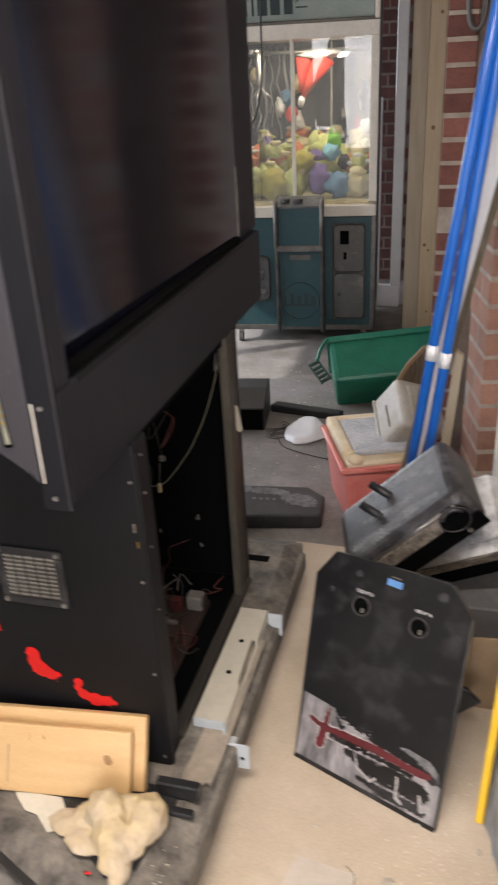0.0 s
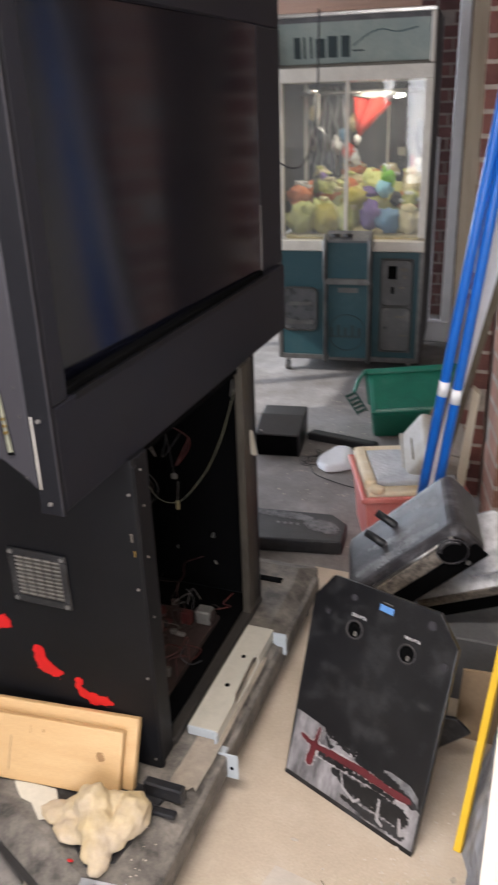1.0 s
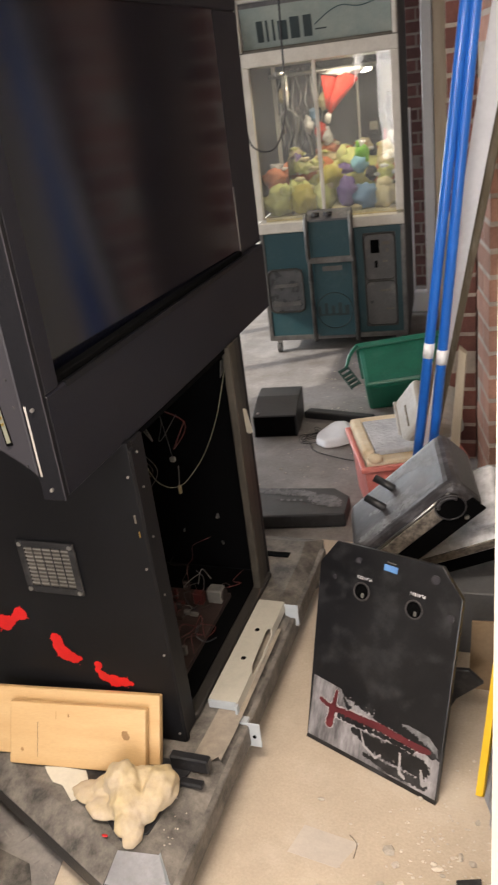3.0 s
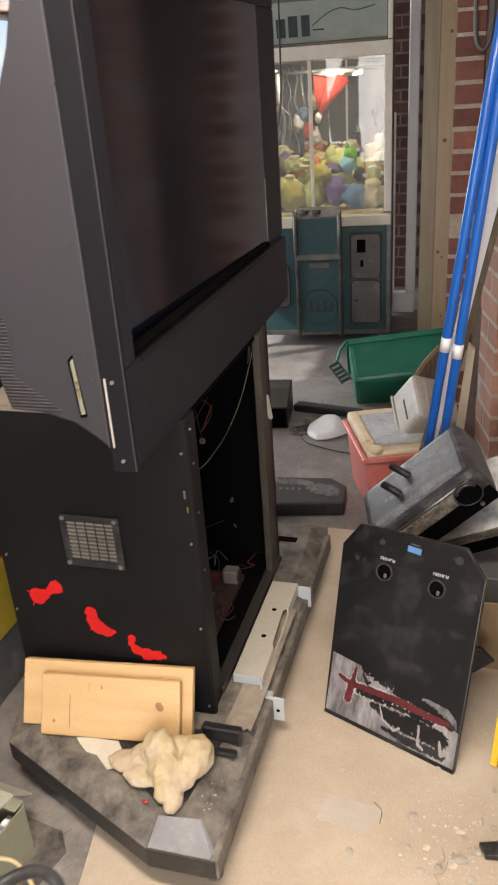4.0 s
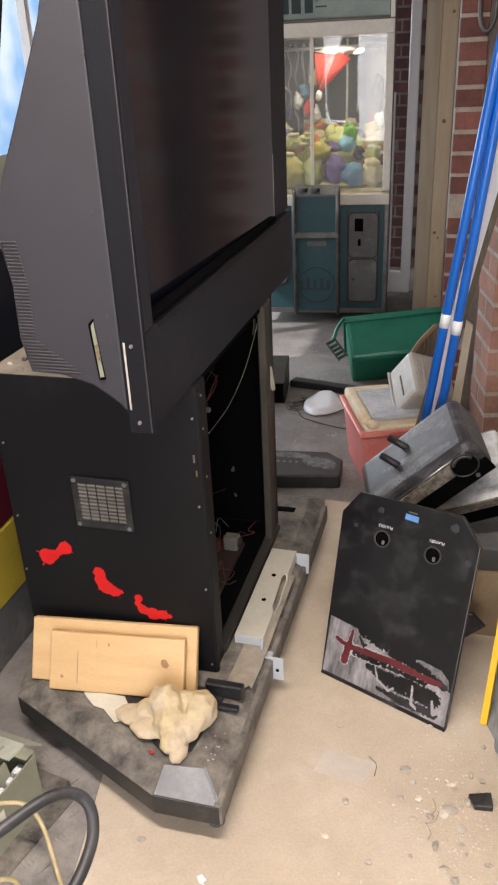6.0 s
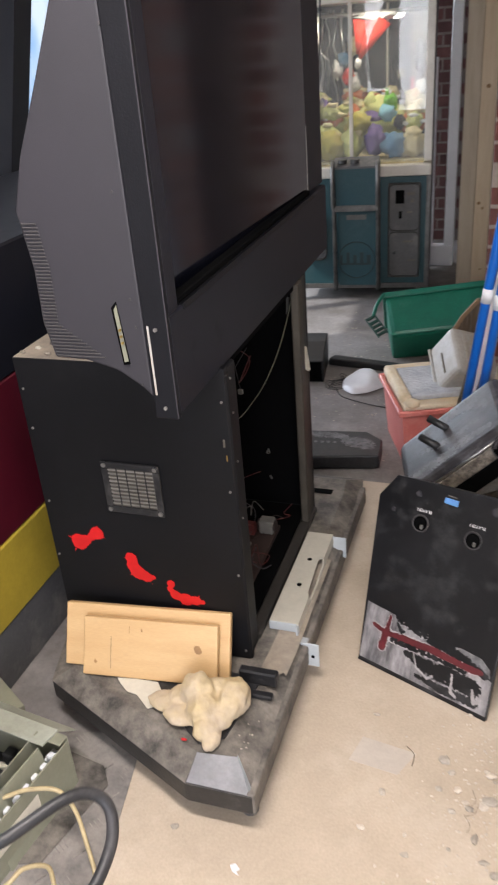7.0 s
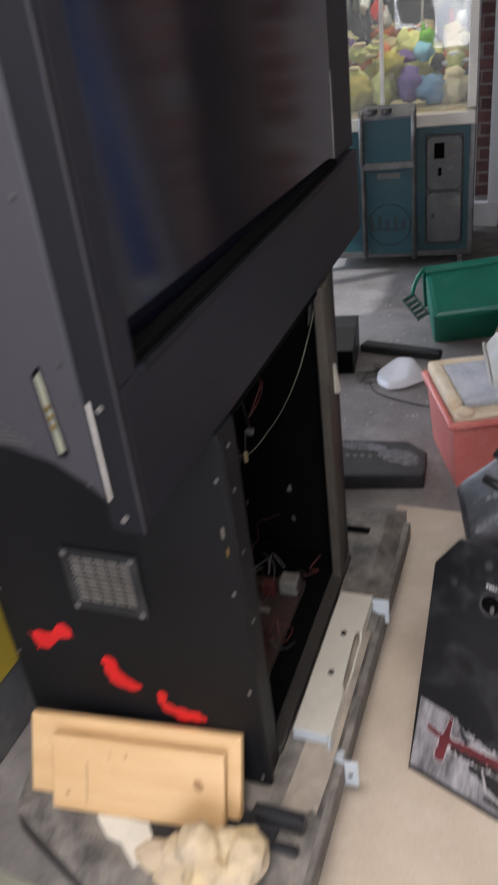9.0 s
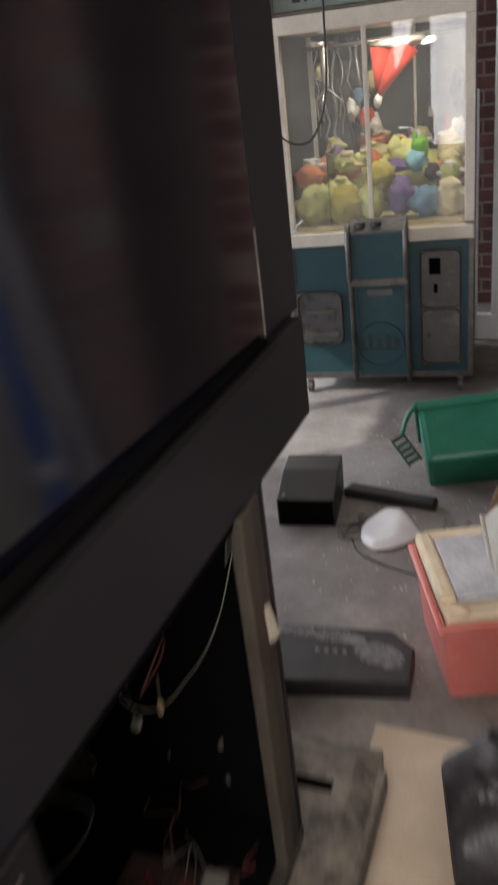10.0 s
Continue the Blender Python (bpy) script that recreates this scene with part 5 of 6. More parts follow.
# ---------------------------------------------------------------- boxes and shells on the floor
def tapered(x0, x1, y0, y1, z0, z1, inset, t, bm=None, corner=0.0):
    """An open tub: outer and inner walls and a floor."""
    bm = bm or bmesh.new()
    def loop(ins, z):
        return [bm.verts.new(p) for p in ((x0 + ins, y0 + ins, z), (x1 - ins, y0 + ins, z), (x1 - ins, y1 - ins, z), (x0 + ins, y1 - ins, z))]
    L = [loop(inset, z0), loop(0, z1), loop(t, z1), loop(inset + t, z0 + t)]
    for a, b in zip(L, L[1:]):
        for i in range(4):
            bm.faces.new((a[i], a[(i + 1) % 4], b[(i + 1) % 4], b[i]))
    bm.faces.new(L[0][::-1])
    bm.faces.new(L[3])
    bmesh.ops.recalc_face_normals(bm, faces=bm.faces[:])
    if corner:
        base = set(L[0])
        ed = [e for e in bm.edges if any(v in base for v in e.verts)]
        bmesh.ops.bevel(bm, geom=ed, offset=corner, segments=2, affect="EDGES", profile=0.5)
    return bm


tote = thing("storage_tub", None, "red translucent plastic storage tub", "tub", m=pose(-0.369, 2.45, 0.0, 0, 0, 21))
part("tub", tapered(0, 0.36, 0, 0.36, 0.0, 0.25, 0.022, 0.004), "red_tote", tote, local=True)
part("rim", box(-0.014, 0.374, -0.014, -0.0005, 0.232, 0.252, 0.003), "red_tote", tote, local=True)
part("rim", box(-0.014, 0.374, 0.3605, 0.374, 0.232, 0.252, 0.003), "red_tote", tote, local=True)
part("rim", box(-0.014, -0.0005, 0.0, 0.36, 0.232, 0.252, 0.003), "red_tote", tote, local=True)
part("rim", box(0.3605, 0.374, 0.0, 0.36, 0.232, 0.252, 0.003), "red_tote", tote, local=True)
sty = thing("polystyrene_slab", None, "cream polystyrene packing with bubble wrap sticking out of the tub", "packing", m=pose(-0.369, 2.45, 0.0, 0, 0, 21))
part("slab", box(0.012, 0.345, 0.012, 0.345, 0.2, 0.262, 0.01, 2), "styrofoam", sty, local=True)
part("edge_block", box(0.006, 0.05, 0.06, 0.37, 0.245, 0.29, 0.012, 2), "styrofoam", sty, local=True)
part("edge_block", box(0.03, 0.3, 0.33, 0.38, 0.245, 0.285, 0.01, 2), "styrofoam", sty, local=True)
part("bubble_sheet", box(0.05, 0.34, 0.06, 0.34, 0.262, 0.284, 0.006, 2), "bubble_wrap", sty, "crumpled bubble wrap", local=True)
part("knob", blob((0.045, 0.03, 0.268), (0.028, 0.025, 0.02), 0.15, 4, 2, 3.0), "styrofoam", sty, local=True)
cb = thing("cloudy_plastic_tub", None, "dusty cloudy white plastic tub tipped on the packing", "tub", m=pose(-0.165, 2.72, 0.352, 34, 20, 30) @ Matrix.Scale(1.04, 4))
part("tub", box(-0.09, 0.09, -0.1, 0.1, -0.09, 0.065, 0.022, 3), "cloudy_bin", cb, local=True)
part("rim", box(-0.092, 0.092, -0.102, 0.102, -0.096, -0.086, 0.005, 2), "cloudy_bin", cb, local=True)
part("moulded_rib", box(-0.05, 0.05, -0.07, 0.07, 0.064, 0.072, 0.004, 2), "cloudy_bin", cb, local=True)
part("slit", box(-0.093, -0.0895, -0.06, 0.03, -0.02, -0.012, 0.001), "rough_board", cb, "dark slit in the end", local=True)

gr = thing("green_crate", None, "dark green plastic crate tipped on its side", "crate", m=pose(-0.37, 3.66, 0.168, -53, -5, 12))
part("crate", tapered(-0.245, 0.3, -0.13, 0.13, -0.12, 0.12, 0.012, 0.005, corner=0.022), "green_plastic", gr, local=True)
for _b in ((-0.256, 0.312, -0.142, -0.13), (-0.256, 0.312, 0.13, 0.142), (-0.256, -0.245, -0.13, 0.13), (0.3, 0.312, -0.13, 0.13)):
    part("rim", box(*_b, 0.092, 0.124, 0.004), "green_plastic", gr, local=True)
_hm = pose(-0.3, -0.155, -0.075, 0, -27, 0)
for _x in (-0.028, 0.021):
    part("handle_bar", box(_x, _x + 0.007, -0.006, 0.006, -0.065, 0.06, 0.002, 1, None, _hm), "crate_dark", gr, "dark green latch bar", local=True)
for _z in (-0.06, -0.035, -0.01, 0.015, 0.045):
    part("handle_rung", box(-0.021, 0.021, -0.004, 0.004, _z, _z + 0.014, 0.001, 1, None, _hm), "crate_dark", gr, local=True)
part("handle_arm", tube(spline([(-0.25, -0.148, 0.105), (-0.285, -0.155, 0.05), (-0.31, -0.155, -0.02)], 5), 0.009, 8), "green_plastic", gr, "green hinge arm", local=True)
lb = thing("curved_board", (-0.2, 3.2, 0), "curved brown hardboard offcut standing behind the tub", "board")
_cv = [(-0.345, 0.0), (-0.325, 0.12), (-0.29, 0.23), (-0.23, 0.34), (-0.165, 0.42)]
# Face coloured dark as in shadow, edge strip paler as if lit.
part("board", prism(_cv + [(-0.12, 0.42), (-0.12, 0.0)], "y", 3.282, 3.3, 0.002), "rough_board", lb)
part("edge", prism(_cv + [(_x + 0.016, _z - 0.006) for _x, _z in _cv[::-1]], "y", 3.27, 3.28, 0.001), "cardboard", lb, "edge strip coloured pale for the light on it")

wp = bmesh.new()
_lo = [wp.verts.new((x, y, 0.004)) for x, y in ((-0.765, 3.24), (-0.75, 3.14), (-0.69, 3.09), (-0.61, 3.12), (-0.535, 3.22), (-0.62, 3.33), (-0.7, 3.33))]
_hi = [wp.verts.new((x, y, z)) for x, y, z in ((-0.755, 3.235, 0.03), (-0.742, 3.155, 0.032), (-0.69, 3.115, 0.035), (-0.62, 3.14, 0.035), (-0.555, 3.22, 0.02), (-0.63, 3.315, 0.06), (-0.69, 3.315, 0.06))]
wp.faces.new(_lo[::-1])
wp.faces.new(_hi)
for _i in range(7):
    wp.faces.new((_lo[_i], _lo[(_i + 1) % 7], _hi[(_i + 1) % 7], _hi[_i]))
bmesh.ops.triangulate(wp, faces=[f for f in wp.faces if len(f.verts) > 4])
bmesh.ops.recalc_face_normals(wp, faces=wp.faces[:])
bmesh.ops.subdivide_edges(wp, edges=wp.edges[:], cuts=1, use_grid_fill=True)
for _f in wp.faces:
    _f.smooth = True
_wc = solid("white_cover", wp, "white_plastic", "white plastic cover lying on the concrete floor", "cover")
_wc.modifiers.new("rounded", "SUBSURF").render_levels = 2
solid("thin_cable", tube(spline([(-0.78, 3.16, 0.006), (-0.74, 3.08, 0.006), (-0.68, 3.04, 0.006), (-0.58, 3.0, 0.006), (-0.5, 2.98, 0.006)], 8), 0.0024, 6), "cable_black", "thin black cable on the concrete floor", "cable")
for _k in range(6):
    _c = Vector((-0.79 + 0.012 * _k, 3.2 + 0.02 * (_k % 3), 0.004 + 0.003 * _k))
    solid("thin_cable", tube(spline([_c + Vector((0.05 * math.cos(_a) * (1 + 0.3 * math.sin(_k * 2 + _a)), 0.06 * math.sin(_a + _k), 0.004 * math.sin(3 * _a + _k))) for _a in (0.9 * _j for _j in range(7))], 5), 0.0016, 5), "cable_black", "tangled thin black cable on the concrete floor", "cable", group="tangled cables")
solid("black_bar", prism([(-0.88, 3.44), (-0.53, 3.385), (-0.52, 3.43), (-0.86, 3.5)], "z", 0.002, 0.04, 0.008), "speaker_black", "long black moulding lying on the concrete floor", "moulding")
bb = thing("black_box", None, "open black speaker box lying on the floor", "box", m=pose(-0.96, 3.36, 0.0, 0, 0, 8))
part("box_body", prism([(-0.14, 0.0), (0.14, 0.0), (0.14, 0.15), (0.02, 0.15), (-0.14, 0.11)], "x", -0.125, 0.085, 0.004), "speaker_black", bb, local=True)
# The box is solid: this sheet gives the shade of an open front.
part("open_front", box(-0.118, 0.078, -0.1425, -0.1405, 0.006, 0.104, 0.001), "shade_black", bb, "near-black sheet in place of an open front", local=True)
part("port", disc((0.0, -0.143, 0.055), "y", 0.03, 0.004, 18), "shade_black", bb, local=True)
part("screw", disc((-0.1, -0.12, 0.118), "z", 0.006, 0.006, 8), "steel", bb, local=True)
for _k in range(9):
    _x, _y, _a = -0.5 + 0.022 * _k, 3.22 + 0.05 * math.sin(_k * 2.1), 0.6 * math.sin(_k * 1.7)
    solid("wood_splinter", box(-0.06, 0.06, -0.006, 0.006, 0.0, 0.008, 0.001, 1, None, pose(_x, _y, 0.004 + 0.008 * (_k % 3), 0, 0, math.degrees(_a) + 60)), ["timber_grey", "rough_board", "cardboard"][_k % 3], "splinter of old wood on the concrete floor", "splinter", group="splinters")
bp = thing("dusty_cover", (-0.62, 2.5, 0), "dusty black chamfered plastic cover lying on the floor", "cover")
part("cover", prism([(-0.86, 2.36), (-0.452, 2.44), (-0.462, 2.575), (-0.535, 2.635), (-0.86, 2.60)], "z", 0.006, 0.062, 0.006), "cover_grey", bp)
part("residue", splash(chain([(-0.86, 2.575, 0.02), (-0.74, 2.575, 0.022), (-0.66, 2.575, 0.02), (-0.6, 2.57, 0.016)], 4), 4.0, lambda x, y: (x, y, 0.0632), 0.003, 1.9), "grey_smear", bp, "ragged band of pale dust")
part("residue", splash(chain([(-0.6, 2.54, 0.022), (-0.55, 2.53, 0.03), (-0.52, 2.52, 0.024), (-0.5, 2.49, 0.016)], 4) + chain([(-0.72, 2.51, 0.008), (-0.62, 2.52, 0.01)], 4), 9.0, lambda x, y: (x, y, 0.0636), 0.003, 1.7), "grey_smear", bp, "ragged patch of pale dust")
fb = thing("black_tray", (-0.6, 2.1, 0.06), "black plastic tray end beside the plinth", "tray")
part("slot", box(-0.631, -0.536, 1.994, 2.022, 0.1486, 0.152, 0.001), "shade_black", fb)

# moulded gun pods behind the control panel
def frame_of(corner, ax, ay):
    """A pose at a corner whose x runs along ax and whose y lies in the plane of ax and ay."""
    ex = Vector(ax).normalized()
    ez = ex.cross(Vector(ay)).normalized()
    ey = ez.cross(ex)
    m = Matrix((ex, ey, ez)).transposed().to_4x4()
    return Matrix.Translation(corner) @ m


sh = thing("gun_pod_shell", None, "dusty smoked black moulded pod leaning behind the control panel", "shell", m=frame_of((-0.205, 1.69, 0.40), (0.2, 0.02, 0.185), (-0.115, 0.22, -0.02)))
part("shell", box(-0.07, 0.30, 0.0, 0.25, -0.125, 0.0, 0.03, 4), "smoked_shell", sh, local=True)
for _k, _c in enumerate((chain([(-0.02, 0.06, 0.01), (0.06, 0.05, 0.018), (0.16, 0.06, 0.014), (0.25, 0.05, 0.008)], 6), chain([(0.1, 0.2, 0.012), (0.2, 0.19, 0.02), (0.25, 0.14, 0.012)], 6), chain([(0.02, 0.13, 0.008), (0.12, 0.1, 0.014), (0.22, 0.11, 0.008)], 6))):
    part("smudge", splash(_c, 50.0 + _k * 7, lambda x, y: (x, y, 0.0006), 0.003, 2.4), "shell_smudge", sh, "whitish smear on the shell", local=True)
part("dust_face", box(0.02, 0.225, -0.006, 0.002, -0.062, -0.02, 0.002), "shell_dust", sh, "gritty brown dust stripe", local=True)
part("shell_edge", tube([(0.02, -0.002, -0.014), (0.27, -0.002, -0.014)], 0.003, 6), "steel", sh, local=True)
# Near-black sheet over the lower front face, darker than the shell it covers.
part("lower_face", box(0.04, 0.30, -0.004, 0.002, -0.118, -0.066, 0.003), "shade_black", sh, local=True)
part("muzzle_hole", disc((0.245, -0.006, -0.045), "y", 0.037, 0.008, 24), "shade_black", sh, local=True)
part("muzzle_ring", tube([(0.245 + 0.038 * math.cos(a), -0.01, -0.045 + 0.038 * math.sin(a)) for a in (2 * math.pi * k / 24 for k in range(25))], 0.0022, 6), "smoked_shell", sh, local=True)
# Partial arc added on the black disc where light would catch the tube.
part("muzzle_inner", tube([(0.245 + 0.03 * math.cos(a), -0.0105, -0.045 + 0.03 * math.sin(a)) for a in (0.3 + 2.2 * k / 12 for k in range(13))], 0.005, 6), "smoked_shell", sh, "arc standing for light on the tube's inner rim", local=True)
part("rivet", disc((0.25, -0.006, -0.1), "y", 0.006, 0.006, 12), "steel", sh, local=True)
for x, y in ((0.115, 0.16), (0.075, 0.11)):
    part("stud", tube([(x, y, -0.01), (x - 0.03, y + 0.04, 0.04)], 0.0105, 10), "speaker_black", sh, "short black threaded stud", local=True)
sh2 = thing("gun_pod_shell", None, "whitish dusty moulded pod lying under another", "shell", m=frame_of((-0.101, 1.79, 0.318), (0.254, 0.0, 0.11), (0.03, 0.2, 0.12)))
part("shell", box(0.0, 0.265, 0.0, 0.24, -0.11, 0.0, 0.026, 4), "smoked_pale", sh2, local=True)
part("shell_ridge", box(0.16, 0.255, 0.03, 0.225, -0.002, 0.016, 0.014, 3), "smoked_pale", sh2, local=True)
part("dust_face", box(0.015, 0.25, -0.004, 0.002, -0.045, -0.012, 0.002), "shell_dust", sh2, "gritty brown dust stripe", local=True)
# The second pod's lower face gets a near-black sheet as well.
part("lower_face", box(0.02, 0.25, -0.003, 0.002, -0.105, -0.05, 0.003), "shade_black", sh2, local=True)
prop = thing("cardboard_box", (0.02, 1.9, 0), "dark grey carton under the pods", "box")
part("carton", box(-0.2, 0.17, 1.80, 2.02, 0.006, 0.215, 0.004), "skirt_grey", prop)
cbd = thing("cardboard_sheet", (0.1, 1.62, 0), "brown cardboard sheet leaning by the yellow stick", "cardboard")
part("sheet", prism([(0.05, 0.0), (0.165, 0.0), (0.165, 0.2), (0.14, 0.23), (0.06, 0.225)], "y", 1.66, 1.668), "cardboard", cbd)
hd = thing("black_moulding", (0.03, 1.56, 0), "black plastic flap poking out from behind the control panel", "moulding")
part("flap", prism([(-0.06, 0.0), (0.0, 0.0), (0.029, 0.062), (0.097, 0.124), (0.061, 0.161), (-0.06, 0.15)], "y", 1.55, 1.562, 0.003), "black_plastic", hd)
film_ = bmesh.new()
rows_ = []
for _i in range(19):
    _u = _i / 18
    _y = 1.12 + 0.42 * _u
    _foot, _top = 0.166 - 0.05 * min(1, _u * 2.2) + 0.02 * max(0, _u - 0.5), 0.12 + 0.2 * math.sin(min(1, _u * 1.5) * 1.57)
    rows_.append([film_.verts.new((_foot + (0.169 + 0.016 * _u - _foot) * (_k / 9) ** 0.8 + 0.012 * noise.noise(Vector((_i * 0.55, _k * 0.5, 2.0))) - 0.004, _y + 0.012 * noise.noise(Vector((_i * 0.7, _k * 0.6, 7.0))), 0.009 + _top * _k / 9)) for _k in range(10)])
for _a, _b in zip(rows_, rows_[1:]):
    for _k in range(9):
        film_.faces.new((_a[_k], _b[_k], _b[_k + 1], _a[_k + 1]))
bmesh.ops.solidify(film_, geom=film_.faces[:], thickness=0.001)
solid("polythene_sheet", film_, "polythene", "crumpled clear polythene sheet at the foot of the wall", "plastic sheet")

# ---------------------------------------------------------------- neighbouring machine, window
rm = thing("maroon_machine", (-1.5, 1.9, 0), "maroon game machine with a yellow stripe and grey kick plate", "game machine")
part("kick_plate", box(-1.9, -1.225, 1.05, 2.6, 0.0, 0.18, 0.004), "skirt_grey", rm)
part("stripe_panel", box(-1.9, -1.22, 1.05, 2.6, 0.182, 0.40, 0.004), "dull_yellow", rm, "dull yellow stripe")
part("body", box(-1.9, -1.225, 1.05, 2.6, 0.402, 0.80, 0.004), "maroon", rm)
part("upper_body", box(-1.9, -1.225, 1.3, 2.6, 0.802, 1.12, 0.006), "bezel_black", rm)
bm2 = thing("black_upright_machine", (-2.4, 2.86, 0), "tall black upright machine near the window", "game machine")
part("body", prism([(-2.62, 0.0), (-2.36, 0.0), (-1.755, 2.28), (-2.62, 2.28)], "y", 2.8, 2.926, 0.004), "bezel_black", bm2)
part("base_rail", box(-2.64, -2.33, 2.79, 2.94, 0.0, 0.06, 0.004), "edge_dark", bm2)
wn = tagged(new("window_1"), "white framed window onto a bright blue sky", "window", kind="structure")
for y in (2.0, 2.86, 3.74, 4.64):
    part("window_frame", box(-3.7, -3.62, y, y + 0.06, 0.45, 2.15, 0.004), "white_plastic", wn)
for z in (0.45, 2.09):
    part("window_frame", box(-3.7, -3.62, 2.06, 4.64, z, z + 0.06, 0.004), "white_plastic", wn)
for y in (2.06, 2.92, 3.8):
    part("pane", box(-3.668, -3.664, y, y + 0.8, 0.51, 2.09), "glass", wn).visible_shadow = False
wn2 = tagged(new("window_2"), "white framed window in the far room", "window", kind="structure")
for y in (5.2, 6.2, 7.24):
    part("window_frame", box(-3.7, -3.62, y, y + 0.06, 0.4, 2.15, 0.004), "white_plastic", wn2)
for z in (0.4, 2.09):
    part("window_frame", box(-3.7, -3.62, 5.26, 7.24, z, z + 0.06, 0.004), "white_plastic", wn2)
solid("backdrop", box(-12, -11.9, -9, 36, -0.5, 5.2), "sky_glow", "plain bright blue sky outside the window", "sky", "structure")
lamp = thing("tube_lamp", (-0.35, 0.35, 2.5), "white ceiling tube lamp", "lamp", "tube lamps")
part("fitting", box(-0.97, 0.27, 0.31, 0.39, 2.46, 2.5, 0.004), "white_metal", lamp)
part("tube", tube([(-0.95, 0.35, 2.445), (0.25, 0.35, 2.445)], 0.013, 10), "tube_glow", lamp)

# ---------------------------------------------------------------- loose things at the near side
solid("checker_plate", prism([(-0.79, 0.985), (-0.905, 1.0), (-1.5, 0.8), (-1.5, 0.0), (-0.60, 0.0)], "z", 0.0065, 0.009), "checker_plate", "scuffed grey steel checker plate on the floor", "steel plate")
ot = thing("metal_cover", None, "olive cream folded metal cover behind the chassis", "metal cover", m=pose(-1.24, 0.96, 0.009, 0, 0, -31))
part("cover_top", box(-0.2, 0.12, -0.06, 0.08, 0.076, 0.08, 0.001), "olive_paint", ot, local=True)
part("cover_side", box(-0.2, 0.12, -0.064, -0.06, 0.0, 0.08, 0.001), "olive_paint", ot, local=True)
part("cover_end", box(0.12, 0.124, -0.06, 0.08, 0.0, 0.08, 0.001), "olive_paint", ot, local=True)
tread = bmesh.new()
for _i in range(16):
    for _k in range(14):
        _x, _y = -1.4 + _i * 0.05, 0.05 + _k * 0.07
        if _x < -0.62 - _y * 0.2:
            for _s in range(3):
                box(-0.012, 0.012, -0.0012, 0.0012, 0.0, 0.0012, 0, 1, tread, pose(_x + 0.006 * _s, _y + 0.008 * _s, 0.009, 0, 0, 60 if (_i + _k) % 2 else -30))
solid("tread_marks", tread, "checker_plate", "raised tread marks on the steel plate", "tread", "stuff")
rs0 = random.Random(31)
ps = thing("open_chassis", None, "olive grey open metal chassis full of wiring", "chassis", m=pose(-0.888, 0.848, 0.009, 0, 0, -8))
part("wall", box(-0.36, 0.0, -0.004, 0.0, 0.0, 0.15, 0.001), "olive_paint", ps, local=True)
part("wall", box(-0.004, 0.0, -0.4, -0.004, 0.0, 0.14, 0.001), "olive_paint", ps, local=True)
part("wall_flap", prism([(0.002, 0.0), (0.006, 0.0), (-0.03, 0.165), (-0.034, 0.165)], "y", -0.24, -0.06), "olive_paint", ps, "bent loose side plate", local=True)
part("rubber_mat", prism([(-0.05, -0.25), (0.05, -0.2), (0.07, 0.02), (0.03, 0.06), (-0.2, 0.07), (-0.2, 0.0)], "z", 0.0, 0.003), "base_plastic", ps, local=True)
part("wall", box(-0.36, -0.356, -0.4, -0.004, 0.0, 0.15, 0.001), "olive_paint", ps, local=True)
part("chassis_floor", box(-0.356, -0.004, -0.4, -0.004, 0.0, 0.004), "speaker_black", ps, local=True)
part("bent_lid", prism([(-0.05, 0.158), (0.004, 0.15), (0.055, 0.1), (0.058, 0.102), (0.006, 0.154), (-0.05, 0.162)], "x", -0.37, -0.03), "lid_pale", ps, "pale green bent lid", local=True)
for _k in range(34):
    _x, _y = rs0.uniform(-0.2, -0.02), rs0.uniform(-0.3, -0.03)
    part("crumpled_bit", blob((_x, _y, rs0.uniform(0.03, 0.11)), (rs0.uniform(0.006, 0.018), rs0.uniform(0.005, 0.014), rs0.uniform(0.004, 0.012)), 0.5, 6, 2, _k * 1.3), rs0.choice(["white_plastic", "wire_grey", "black_plastic", "speaker_black", "paper", "cable_black"]), ps, local=True)
part("side_plate", prism([(-0.33, 0.0), (-0.03, 0.0), (-0.02, 0.16), (-0.3, 0.15)], "x", -0.07, -0.067), "olive_paint", ps, local=True)
part("lip", box(-0.36, 0.0, -0.03, 0.0, 0.15, 0.153, 0.001), "olive_paint", ps, local=True)
part("label", box(0.0002, 0.0008, -0.28, -0.12, 0.06, 0.1), "paper", ps, "pale paper label", local=True)
for k in range(16):
    x, y = rnd.uniform(-0.34, -0.03), rnd.uniform(-0.36, -0.03)
    s = rnd.uniform(0.012, 0.045)
    part("component", box(x, x + s, y, y + s, 0.004, rnd.uniform(0.04, 0.11), 0.003), rnd.choice(["white_plastic", "black_plastic", "galvanised", "shade_black"]), ps, local=True)
for k in range(9):
    part("terminal", box(-0.03, -0.012, -0.05 - k * 0.03, -0.032 - k * 0.03, 0.1, 0.128, 0.003), "white_plastic", ps, local=True)
solid("thick_cable", tube(spline([(-1.3, -0.25, 0.012), (-1.05, -0.05, 0.45), (-0.617, 0.16, 0.775), (-0.522, 0.209, 0.78), (-0.49, 0.227, 0.783), (-0.452, 0.289, 0.783), (-0.431, 0.317, 0.769), (-0.412, 0.32, 0.748), (-0.4, 0.297, 0.725), (-0.4, 0.255, 0.709), (-0.409, 0.223, 0.705), (-0.434, 0.16, 0.705), (-0.48, 0.05, 0.6), (-0.55, -0.12, 0.3), (-0.66, -0.3, 0.012)], 10), 0.0074, 12), "cable_black", "thick dusty black cable looping up beside the chassis", "cable")
